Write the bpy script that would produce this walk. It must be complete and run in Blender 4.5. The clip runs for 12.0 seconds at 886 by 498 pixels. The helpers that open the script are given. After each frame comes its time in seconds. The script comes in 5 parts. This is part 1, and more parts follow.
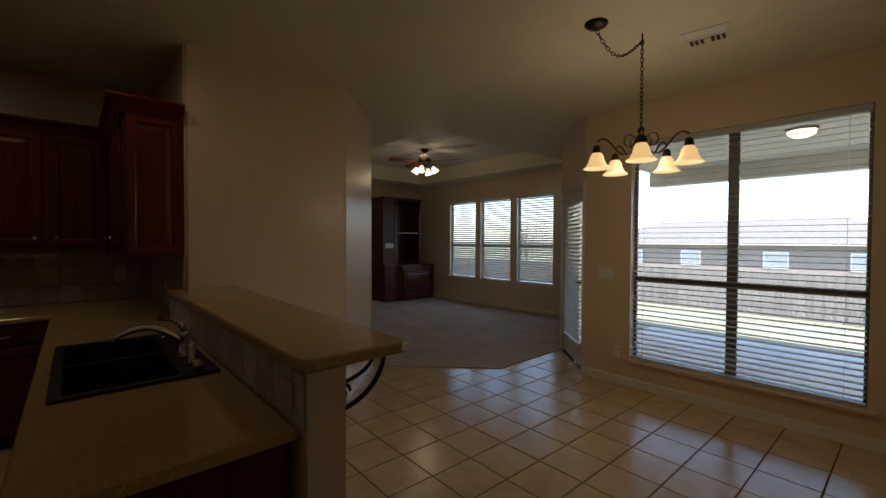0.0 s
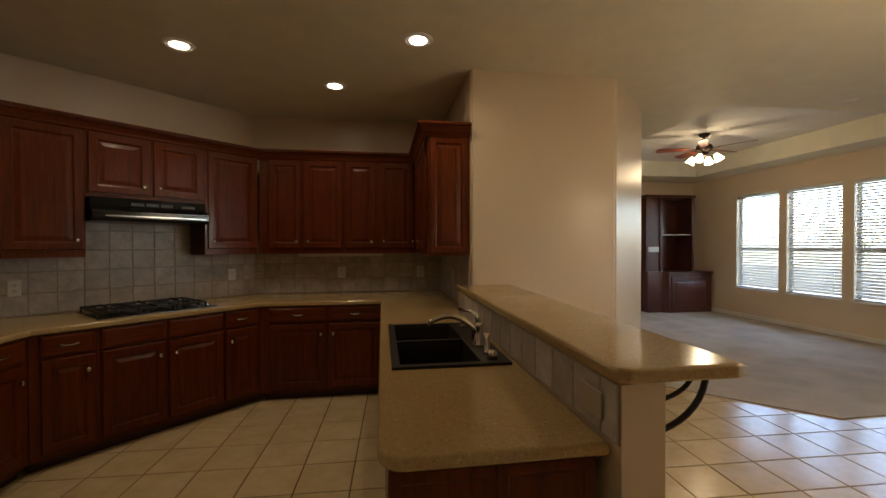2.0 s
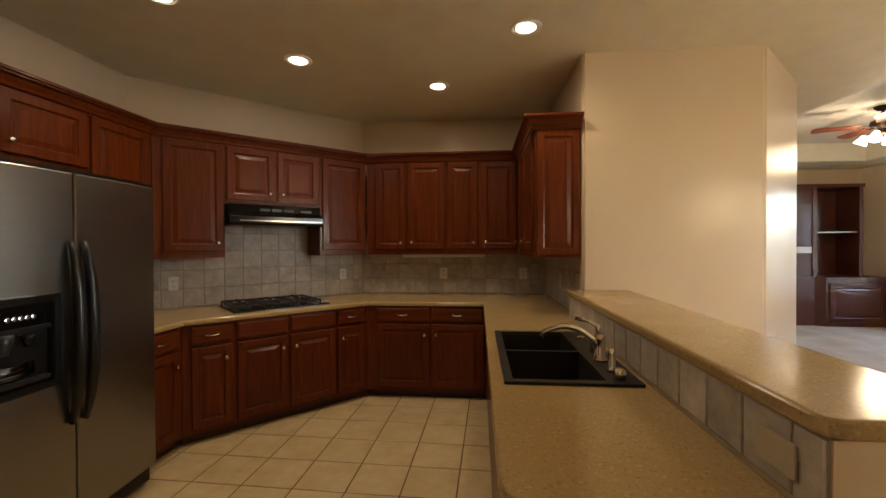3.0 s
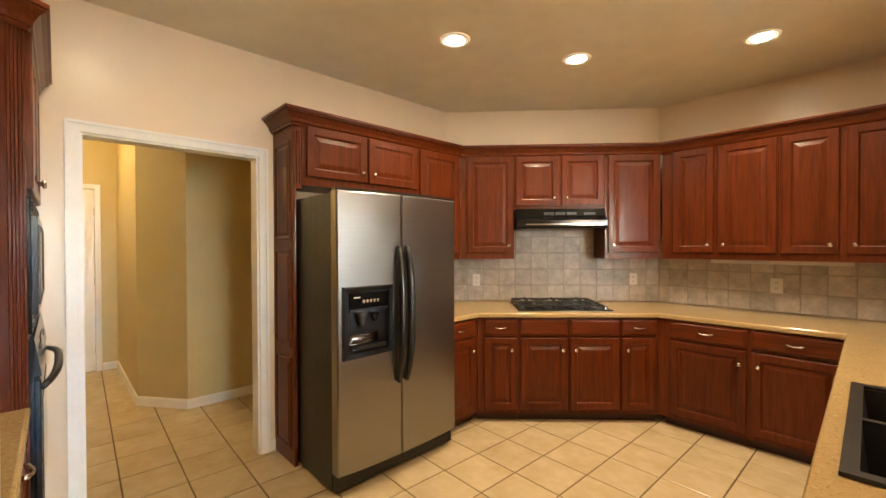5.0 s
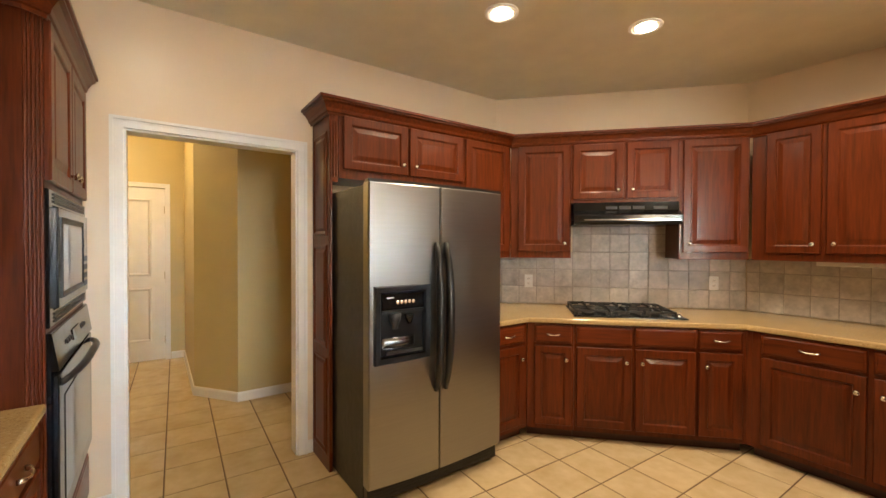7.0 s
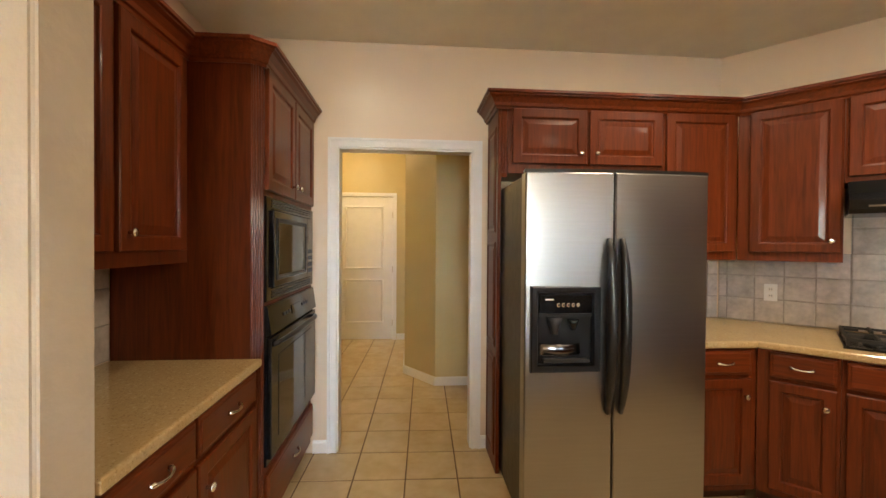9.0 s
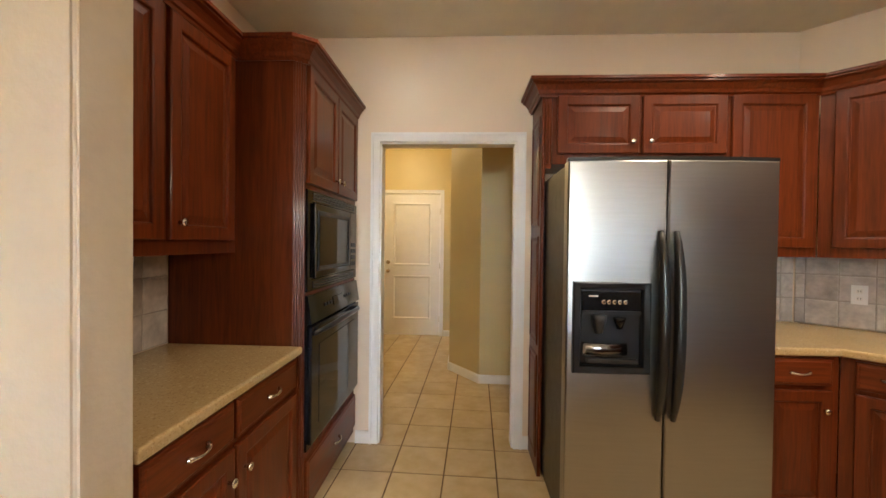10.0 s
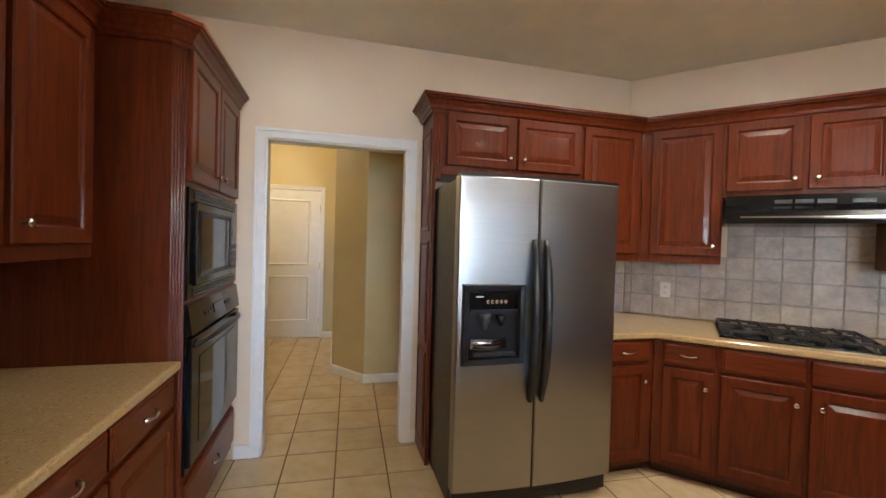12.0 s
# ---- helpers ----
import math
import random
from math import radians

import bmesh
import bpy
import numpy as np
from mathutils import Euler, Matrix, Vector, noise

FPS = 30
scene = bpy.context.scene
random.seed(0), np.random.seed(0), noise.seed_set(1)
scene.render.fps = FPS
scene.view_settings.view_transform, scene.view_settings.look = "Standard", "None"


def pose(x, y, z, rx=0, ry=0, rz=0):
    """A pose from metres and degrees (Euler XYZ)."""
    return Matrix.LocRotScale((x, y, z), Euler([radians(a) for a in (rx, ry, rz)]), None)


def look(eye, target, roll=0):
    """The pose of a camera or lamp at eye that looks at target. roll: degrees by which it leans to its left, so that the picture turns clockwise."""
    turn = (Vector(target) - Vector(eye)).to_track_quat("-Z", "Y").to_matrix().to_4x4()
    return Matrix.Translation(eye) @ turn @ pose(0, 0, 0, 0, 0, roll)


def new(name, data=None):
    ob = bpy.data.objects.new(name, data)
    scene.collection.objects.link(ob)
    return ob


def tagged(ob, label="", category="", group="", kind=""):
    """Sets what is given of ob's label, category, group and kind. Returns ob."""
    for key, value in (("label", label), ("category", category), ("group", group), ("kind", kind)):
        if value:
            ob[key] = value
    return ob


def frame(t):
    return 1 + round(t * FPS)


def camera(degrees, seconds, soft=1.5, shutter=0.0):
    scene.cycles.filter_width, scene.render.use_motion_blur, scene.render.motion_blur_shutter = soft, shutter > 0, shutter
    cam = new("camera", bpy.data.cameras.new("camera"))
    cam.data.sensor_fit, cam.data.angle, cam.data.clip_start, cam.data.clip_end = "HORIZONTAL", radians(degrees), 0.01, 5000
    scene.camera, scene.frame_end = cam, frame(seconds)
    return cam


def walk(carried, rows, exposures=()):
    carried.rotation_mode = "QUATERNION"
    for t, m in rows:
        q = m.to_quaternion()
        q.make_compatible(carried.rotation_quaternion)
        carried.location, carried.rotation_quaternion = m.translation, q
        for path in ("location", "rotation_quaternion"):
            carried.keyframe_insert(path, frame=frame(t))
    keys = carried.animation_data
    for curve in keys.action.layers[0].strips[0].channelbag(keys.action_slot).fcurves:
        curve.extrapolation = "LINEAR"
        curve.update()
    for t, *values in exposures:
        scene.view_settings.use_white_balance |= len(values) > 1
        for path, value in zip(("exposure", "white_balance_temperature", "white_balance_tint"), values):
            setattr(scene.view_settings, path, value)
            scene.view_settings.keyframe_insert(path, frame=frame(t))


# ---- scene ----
cam = camera(94.9, 12.0)
PATH = [
    (0, (0.798, 0.713, 1.448), (2.143, 2.192, 1.405), 0.2),
    (0.5, (0.788, 0.740, 1.432), (1.862, 2.428, 1.395), 0.1),
    (1, (0.756, 0.773, 1.426), (1.555, 2.606, 1.396), 0.0),
    (1.5, (0.730, 0.807, 1.421), (1.273, 2.732, 1.397), -0.1),
    (2, (0.687, 0.874, 1.421), (0.983, 2.852, 1.400), -0.1),
    (2.5, (0.632, 0.950, 1.432), (0.706, 2.949, 1.411), -0.2),
    (2.7, (0.616, 0.972, 1.432), (0.602, 2.972, 1.410), -0.2),
    (4.5, (0.783, 1.184, 1.455), (-0.410, 2.790, 1.445), -0.4),
    (5, (0.776, 1.192, 1.463), (-0.674, 2.570, 1.443), -0.2),
    (5.5, (0.779, 1.199, 1.449), (-0.783, 2.448, 1.433), -0.1),
    (6, (0.762, 1.243, 1.445), (-0.838, 2.442, 1.425), 0.05),
    (6.5, (0.699, 1.321, 1.449), (-0.901, 2.522, 1.423), 0.2),
    (6.7, (0.673, 1.363, 1.451), (-0.932, 2.559, 1.425), 0.2),
    (8.3, (0.656, 1.722, 1.442), (-1.271, 2.255, 1.414), 0.2),
    (8.5, (0.653, 1.748, 1.438), (-1.305, 2.153, 1.411), 0.3),
    (9, (0.645, 1.790, 1.422), (-1.349, 1.945, 1.400), 0.4),
    (9.5, (0.620, 1.837, 1.409), (-1.380, 1.851, 1.380), 0.5),
    (10, (0.608, 1.863, 1.391), (-1.389, 1.763, 1.362), 0.7),
    (10.5, (0.623, 1.863, 1.393), (-1.373, 1.736, 1.367), 0.8),
    (11, (0.639, 1.825, 1.406), (-1.361, 1.804, 1.373), 1.0),
    (11.5, (0.662, 1.793, 1.421), (-1.324, 2.025, 1.385), 1.2),
    (12, (0.682, 1.741, 1.431), (-1.252, 2.249, 1.399), 1.6),
]
walk(cam, [(t, look(eye, target, roll)) for t, eye, target, roll in PATH],
     exposures=[(0.0, 2.3, 6150, 10), (0.5, 2.6, 6100, 10), (1.0, 3.2, 6100, 10), (1.5, 3.95, 6250, 10), (2.0, 4.2, 6350, 10), (2.5, 4.45, 6350, 10),
                (2.7, 4.65, 6350, 10), (4.3, 6.68, 6350, 10), (5.5, 6.70, 6250, 10), (6.5, 6.60, 6150, 10), (8.5, 6.43, 5950, 10), (9.5, 6.37, 5750, 10),
                (10.5, 6.42, 5500, 10), (11.5, 6.32, 5250, 10), (12.0, 6.28, 5000, 10)])

# ---- world, sun ----
world = bpy.data.worlds.new("sky")
scene.world = world
world.use_nodes = True
wn = world.node_tree.nodes
sky = wn.new("ShaderNodeTexSky")
sky.sky_type, sky.sun_disc = "NISHITA", False
sky.sun_elevation, sky.sun_rotation = radians(56), radians(210)
world.node_tree.links.new(sky.outputs[0], wn["Background"].inputs[0])
wn["Background"].inputs[1].default_value = 0.15
sun = new("sun", bpy.data.lights.new("sun", "SUN"))
sun.data.energy, sun.data.angle, sun.data.color = 3.8, radians(0.6), (1.0, 0.95, 0.88)
sun.matrix_world = look((0, 0, 20), (4.0, 7.0, 8.0))

WARM = (1.0, 0.755, 0.465)
CAN_W, CHAN_W, FAN_W, HALL_W = 0.120, 1.4, 0.85, 0.27   # lamps, watts
CEIL = 2.79          # ceiling height
CT = 0.905           # counter height
TRAY = 3.09

# ---- materials ----


def mat(name, color, rough=0.5, metal=0.0, var=0.12, scale=6.0, grain=60.0, bump=0.0, piece=0.0,
        stretch=(1, 1, 1), coat=0.0, dark=None, emit=0.0, spec=0.5, rough_var=0.08, detail=5, span=(0.45, 1.05)):
    """A surface with variation at two scales: broad patches and fine grain, with relief."""
    m = bpy.data.materials.new(name)
    m.use_nodes = True
    nt = m.node_tree
    n, ln = nt.nodes, nt.links
    b = n["Principled BSDF"]
    co = n.new("ShaderNodeTexCoord")
    mp = n.new("ShaderNodeMapping")
    mp.inputs["Scale"].default_value = stretch
    ln.new(co.outputs["Object"], mp.inputs[0])
    if piece:
        inf, sc = n.new("ShaderNodeObjectInfo"), n.new("ShaderNodeVectorMath")
        sc.operation = "SCALE"
        sc.inputs[0].default_value = (7.3, 5.1, 9.7)
        ln.new(inf.outputs["Random"], sc.inputs["Scale"])
        ln.new(sc.outputs[0], mp.inputs["Location"])
    big, fine = n.new("ShaderNodeTexNoise"), n.new("ShaderNodeTexNoise")
    if stretch != (1, 1, 1):
        big.inputs["Distortion"].default_value = 1.0
    for tex, s in ((big, scale), (fine, grain)):
        tex.inputs["Scale"].default_value = s
        tex.inputs["Detail"].default_value = detail
        ln.new(mp.outputs[0], tex.inputs["Vector"])
    add = n.new("ShaderNodeMath")
    add.operation = "MULTIPLY_ADD"
    ln.new(fine.outputs[0], add.inputs[0])
    add.inputs[1].default_value = 0.5
    ln.new(big.outputs[0], add.inputs[2])
    ramp = n.new("ShaderNodeMapRange")
    ln.new(add.outputs[0], ramp.inputs[0])
    ramp.inputs[1].default_value, ramp.inputs[2].default_value = span
    mix = n.new("ShaderNodeMix")
    mix.data_type = "RGBA"
    lo = dark or tuple(c * (1 - 2 * var) for c in color)
    hi = tuple(min(1, c * (1 + var)) for c in color) if dark is None else color
    mix.inputs[6].default_value, mix.inputs[7].default_value = (*lo, 1), (*hi, 1)
    ln.new(ramp.outputs[0], mix.inputs[0])
    out = mix.outputs[2]
    if piece:
        info, hs, mr = n.new("ShaderNodeObjectInfo"), n.new("ShaderNodeHueSaturation"), n.new("ShaderNodeMapRange")
        ln.new(info.outputs["Random"], mr.inputs[0])
        mr.inputs[3].default_value, mr.inputs[4].default_value = 1 - piece, 1 + piece
        ln.new(mr.outputs[0], hs.inputs["Value"])
        ln.new(out, hs.inputs["Color"])
        out = hs.outputs[0]
    ln.new(out, b.inputs["Base Color"])
    rr = n.new("ShaderNodeMapRange")
    ln.new(big.outputs[0], rr.inputs[0])
    rr.inputs[3].default_value, rr.inputs[4].default_value = max(0.02, rough - rough_var), min(1, rough + rough_var)
    ln.new(rr.outputs[0], b.inputs["Roughness"])
    b.inputs["Metallic"].default_value = metal
    b.inputs["Specular IOR Level"].default_value = spec
    if coat:
        b.inputs["Coat Weight"].default_value, b.inputs["Coat Roughness"].default_value = coat, 0.10
    if bump:
        bp = n.new("ShaderNodeBump")
        bp.inputs["Strength"].default_value, bp.inputs["Distance"].default_value = bump, 0.004
        ln.new(add.outputs[0], bp.inputs["Height"])
        ln.new(bp.outputs[0], b.inputs["Normal"])
    if emit:
        b.inputs["Emission Color"].default_value, b.inputs["Emission Strength"].default_value = (*color, 1), emit
    return m


def glowing(name, color, strength):
    m = bpy.data.materials.new(name)
    m.use_nodes = True
    b = m.node_tree.nodes["Principled BSDF"]
    b.inputs["Base Color"].default_value = (0.8, 0.75, 0.65, 1)
    b.inputs["Emission Color"].default_value, b.inputs["Emission Strength"].default_value = (*color, 1), strength
    return m


def glassy(name, tint=(1, 1, 1), rough=0.0):
    m = bpy.data.materials.new(name)
    m.use_nodes = True
    b = m.node_tree.nodes["Principled BSDF"]
    b.inputs["Base Color"].default_value = (*tint, 1)
    b.inputs["Transmission Weight"].default_value, b.inputs["Roughness"].default_value = 1, rough
    b.inputs["IOR"].default_value = 1.45
    return m


M_WALL = mat("cream_wall_paint", (0.77, 0.625, 0.45), 0.29, var=0.015, scale=1.2, grain=90, bump=0.05, rough_var=0.015)
M_HALL = mat("tan_wall_paint", (0.58, 0.46, 0.21), 0.45, var=0.03, scale=3, grain=90, bump=0.25)
# stub's cream set darker than M_WALL; its shade is in the colour
M_STUB = mat("shaded_hand_trowelled_cream_paint", (0.54, 0.455, 0.335), 0.36, var=0.03, scale=11, grain=34, bump=0.9)
M_CEIL = mat("ceiling_paint", (0.83, 0.775, 0.605), 0.55, var=0.04, scale=5, grain=120, bump=0.5)
M_TRAYC = mat("white_ceiling_paint", (0.78, 0.75, 0.68), 0.8, var=0.03, grain=120, bump=0.4)
M_TRIM = mat("white_trim_paint", (0.82, 0.79, 0.735), 0.32, var=0.03, scale=8)
M_TILE = mat("beige_floor_tile", (0.71, 0.57, 0.36), 0.22, dark=(0.55, 0.41, 0.225), scale=5, grain=16, bump=0.0, piece=0.05, rough_var=0.02, detail=3, span=(0.4, 1.0))
M_GROUT = mat("brown_grout", (0.13, 0.075, 0.035), 0.85, var=0.1, scale=30)
M_CARPET = mat("beige_carpet", (0.50, 0.43, 0.34), 0.95, var=0.15, scale=2.2, grain=260, bump=0.9)
M_WOOD = mat("cherry_stained_oak", (0.155, 0.0300, 0.0051), 0.34, var=0.1, scale=2.2, grain=9, bump=0.10,
             stretch=(16, 16, 1.1), dark=(0.060, 0.0115, 0.0026), spec=0.22, coat=0.10, piece=0.10)
M_WOODH = mat("cherry_stained_oak_level", (0.155, 0.0300, 0.0051), 0.34, var=0.1, scale=2.2, grain=9, bump=0.10,
              stretch=(1.1, 16, 16), dark=(0.060, 0.0115, 0.0026), spec=0.22, coat=0.10, piece=0.10)
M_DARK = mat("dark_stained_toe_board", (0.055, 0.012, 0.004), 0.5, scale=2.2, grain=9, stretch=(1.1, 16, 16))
M_NICKEL = mat("satin_nickel", (0.72, 0.68, 0.62), 0.25, metal=1.0, var=0.03)
M_BLACK = mat("black_enamel", (0.006, 0.006, 0.007), 0.14, var=0.1, spec=0.25)
M_IRON = mat("black_iron", (0.015, 0.014, 0.013), 0.5, bump=0.2)
M_ALMOND = mat("almond_plastic", (0.50, 0.43, 0.33), 0.4, var=0.02)
M_PLATE = mat("white_plastic", (0.85, 0.84, 0.81), 0.35, var=0.02)

# ---- mesh helpers ----


def box(bm, x0, x1, y0, y1, z0, z1, bevel=0.0):
    v = [bm.verts.new((x, y, z)) for x in (x0, x1) for y in (y0, y1) for z in (z0, z1)]
    f = [bm.faces.new([v[i] for i in q]) for q in
         ((0, 1, 3, 2), (4, 6, 7, 5), (0, 4, 5, 1), (2, 3, 7, 6), (0, 2, 6, 4), (1, 5, 7, 3))]
    if bevel:
        edges = list({e for q in f for e in q.edges})
        bmesh.ops.bevel(bm, geom=edges, offset=bevel, segments=2, profile=0.6, affect="EDGES")
    return bm


def cube(*a, bevel=0.0):
    return box(bmesh.new(), *a, bevel=bevel)


def prism(pts, z0, z1, bm=None):
    bm = bm or bmesh.new()
    lo, hi = [bm.verts.new((x, y, z0)) for x, y in pts], [bm.verts.new((x, y, z1)) for x, y in pts]
    bm.faces.new(lo[::-1]), bm.faces.new(hi)
    for i in range(len(pts)):
        j = (i + 1) % len(pts)
        bm.faces.new((lo[i], lo[j], hi[j], hi[i]))
    return bm


def finish(bm, name, material, smooth=False):
    bmesh.ops.recalc_face_normals(bm, faces=bm.faces)
    me = bpy.data.meshes.new(name)
    bm.to_mesh(me)
    bm.free()
    me.materials.append(material)
    if smooth:
        me.shade_smooth()
    return me


def part(name, bm, material, parent, label="", smooth=False, at=None):
    ob = new(name, finish(bm, name, material, smooth))
    ob.parent = parent
    if at is not None:
        ob.matrix_basis = at
    return tagged(ob, label)


def solid(name, bm, material, label, category, kind="", group="", smooth=False):
    return tagged(new(name, finish(bm, name, material, smooth)), label, category, group, kind)


def thing(name, m, label, category, group="", kind=""):
    ob = new(name)
    ob.matrix_basis = m
    ob.empty_display_size = 0.1
    return tagged(ob, label, category, group, kind)


def along(p0, p1):
    """A frame with x along p0 -> p1, y to its left, z up."""
    a = math.degrees(math.atan2(p1[1] - p0[1], p1[0] - p0[0]))
    return pose(p0[0], p0[1], 0, 0, 0, a), math.hypot(p1[0] - p0[0], p1[1] - p0[1])


def slab_with_holes(us, vs, empty, t0, t1, put):
    """A sheet of cells (us x vs) with holes, of a thickness t0..t1; put(u, v, t) gives the place."""
    bm = bmesh.new()
    nu, nv = len(us) - 1, len(vs) - 1
    full = [[not empty((us[i] + us[i + 1]) / 2, (vs[j] + vs[j + 1]) / 2) for j in range(nv)] for i in range(nu)]
    cache = {}

    def vert(i, j, k):
        if (i, j, k) not in cache:
            cache[i, j, k] = bm.verts.new(put(us[i], vs[j], (t0, t1)[k]))
        return cache[i, j, k]

    def is_full(i, j):
        return 0 <= i < nu and 0 <= j < nv and full[i][j]
    for i in range(nu):
        for j in range(nv):
            if full[i][j]:
                for k in (0, 1):
                    bm.faces.new([vert(i, j, k), vert(i + 1, j, k), vert(i + 1, j + 1, k), vert(i, j + 1, k)])
                for di, dj, a, b in ((-1, 0, (i, j), (i, j + 1)), (1, 0, (i + 1, j), (i + 1, j + 1)),
                                     (0, -1, (i, j), (i + 1, j)), (0, 1, (i, j + 1), (i + 1, j + 1))):
                    if not is_full(i + di, j + dj):
                        bm.faces.new([vert(*a, 0), vert(*b, 0), vert(*b, 1), vert(*a, 1)])
    return bm


def wall(name, p0, p1, label, thick=0.12, holes=(), z1=CEIL, material=None, z0=-0.02):
    """A wall whose room face runs p0 -> p1, with the room on its right; holes (u0, u1, z0, z1)."""
    m, length = along(p0, p1)
    us = sorted({0, length, *[h[0] for h in holes], *[h[1] for h in holes]})
    zs = sorted({z0, z1, *[max(z0, h[2]) for h in holes], *[h[3] for h in holes]})

    def empty(u, v):
        return any(h[0] < u < h[1] and h[2] < v < h[3] for h in holes)
    bm = slab_with_holes(us, zs, empty, 0, thick, lambda u, v, t: m @ Vector((u, t, v)))
    return solid(name, bm, material or M_WALL, label, "wall", "structure")


def lathe(profile, segs=20, bm=None, m=Matrix()):
    """A turned body: profile rows of (radius, z)."""
    bm = bm or bmesh.new()
    rings = []
    for r, z in profile:
        rings.append([bm.verts.new(m @ Vector((r * math.cos(2 * math.pi * k / segs), r * math.sin(2 * math.pi * k / segs), z)))
                      for k in range(segs)])
    for a, b in zip(rings, rings[1:]):
        for k in range(segs):
            bm.faces.new((a[k], a[(k + 1) % segs], b[(k + 1) % segs], b[k]))
    bm.faces.new(rings[0][::-1]), bm.faces.new(rings[-1])
    return bm


def sweep(path, profile, closed_profile=True, bm=None, cap=True):
    """A moulding: profile points (out, z) carried along a level path with mitred corners; out is to the path's right."""
    bm = bm or bmesh.new()
    pts = [Vector(p) for p in path]
    rings = []
    for i, p in enumerate(pts):
        d0 = (p - pts[i - 1]).normalized() if i else None
        d1 = (pts[i + 1] - p).normalized() if i < len(pts) - 1 else None
        d0, d1 = d0 or d1, d1 or d0
        n0, n1 = Vector((d0.y, -d0.x)), Vector((d1.y, -d1.x))
        nn = (n0 + n1).normalized()
        nn /= max(0.3, nn.dot(n0))
        rings.append([bm.verts.new((p.x + nn.x * o, p.y + nn.y * o, z)) for o, z in profile])
    k = len(profile)
    for a, b in zip(rings, rings[1:]):
        for j in range(k if closed_profile else k - 1):
            bm.faces.new((a[j], a[(j + 1) % k], b[(j + 1) % k], b[j]))
    if cap:
        bm.faces.new(rings[0]), bm.faces.new(rings[-1][::-1])
    return bm


def tube(points, r, segs=8, bm=None, radii=None):
    """A round bar through the points."""
    bm = bm or bmesh.new()
    pts = [Vector(p) for p in points]
    rings, side = [], None
    for i, p in enumerate(pts):
        d = (pts[min(i + 1, len(pts) - 1)] - pts[max(i - 1, 0)]).normalized()
        if side is None:
            side = d.orthogonal().normalized()
        side = (side - d * side.dot(d)).normalized()
        up = d.cross(side)
        rr = radii[i] if radii else r
        rings.append([bm.verts.new(p + rr * (math.cos(a) * side + math.sin(a) * up))
                      for a in (2 * math.pi * k / segs for k in range(segs))])
    for a, b in zip(rings, rings[1:]):
        for k in range(segs):
            bm.faces.new((a[k], a[(k + 1) % segs], b[(k + 1) % segs], b[k]))
    bm.faces.new(rings[0][::-1]), bm.faces.new(rings[-1])
    return bm


# ---- the plan ----
XD = -2.165                       # wall with the cased opening
C1, C2 = (XD, 4.03), (-0.65, 5.45)   # ends of the slanted cooktop wall
YB = 5.45                         # back wall
XR = 1.37                         # kitchen's right wall
YS = 3.99                         # face of the pier
XN, XL = 4.88, 7.60               # breakfast nook's and living room's window walls
DOOR = (1.287, 2.215, 2.078)        # cased opening: y0, y1, height

wall("wall_pantry_side", (-0.285, 0.47), (XD, 0.47), "cream painted wall behind the oven tower", holes=())
wall("wall_opening", (XD, 0.35), (XD, C1[1]), "cream painted wall with a white cased opening", 0.115,
     [(DOOR[0] - 0.35, DOOR[1] - 0.35, -1, DOOR[2])])
wall("wall_cooktop", C1, C2, "cream painted slanted wall above the cooktop cabinets")
wall("wall_back", C2, (XR, YB), "cream painted kitchen back wall above cabinets")
pier = prism([(XR, YS), (2.60, YS), (3.34, 4.73), (3.34, 5.69), (XR, 5.69)], -0.02, CEIL)
bmesh.ops.bevel(pier, geom=[e for e in pier.edges if abs(e.verts[0].co.z - e.verts[1].co.z) > 1
                            and e.verts[0].co.y < 5], offset=0.018, segments=4, affect="EDGES")
solid("wall_pier", pier, M_WALL, "cream painted wall block with rounded corners beside the bar", "wall", "structure")
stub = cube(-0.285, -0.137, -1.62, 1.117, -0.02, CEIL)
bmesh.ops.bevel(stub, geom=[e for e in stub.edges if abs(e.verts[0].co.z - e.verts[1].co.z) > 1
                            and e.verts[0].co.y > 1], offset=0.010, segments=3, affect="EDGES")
solid("wall_stub", stub, M_STUB, "cream painted wall end with a rounded corner and hand-trowelled texture, its shade put into the colour", "wall", "structure")
wall("wall_behind", (4.88, -1.5), (-0.137, -1.5), "plain cream painted wall of the breakfast nook")
NW = (0.80, 2.44, 0.28, 2.41)
wall("wall_nook", (XN, 2.92), (XN, -1.62), "cream painted wall with a wide double window", 0.14,
     [(2.92 - NW[1], 2.92 - NW[0], NW[2], NW[3])])
PD0, PD1 = (5.63, 3.67), (XN, 2.92)
wall("wall_patio_door", PD0, PD1, "cream painted slanted wall with the patio door", 0.14, [(0.075, 0.985, -1, 2.05)])
wall("wall_living_south", (XL, 3.67), PD0, "cream painted living room wall")
LW = [(5.06, 5.93), (6.09, 6.95), (7.09, 7.95)]
LZ = (0.58, 2.37)
wall("wall_living_windows", (XL, 9.1), (XL, 3.55), "cream painted wall with three tall windows", 0.14,
     [(9.1 - b, 9.1 - a, *LZ) for a, b in LW])
wall("wall_living_north", (3.34, 9.1), (XL, 9.1), "cream painted living room wall behind the cabinets")
wall("wall_living_west", (3.34, 5.69), (3.34, 9.22), "cream painted living room wall")
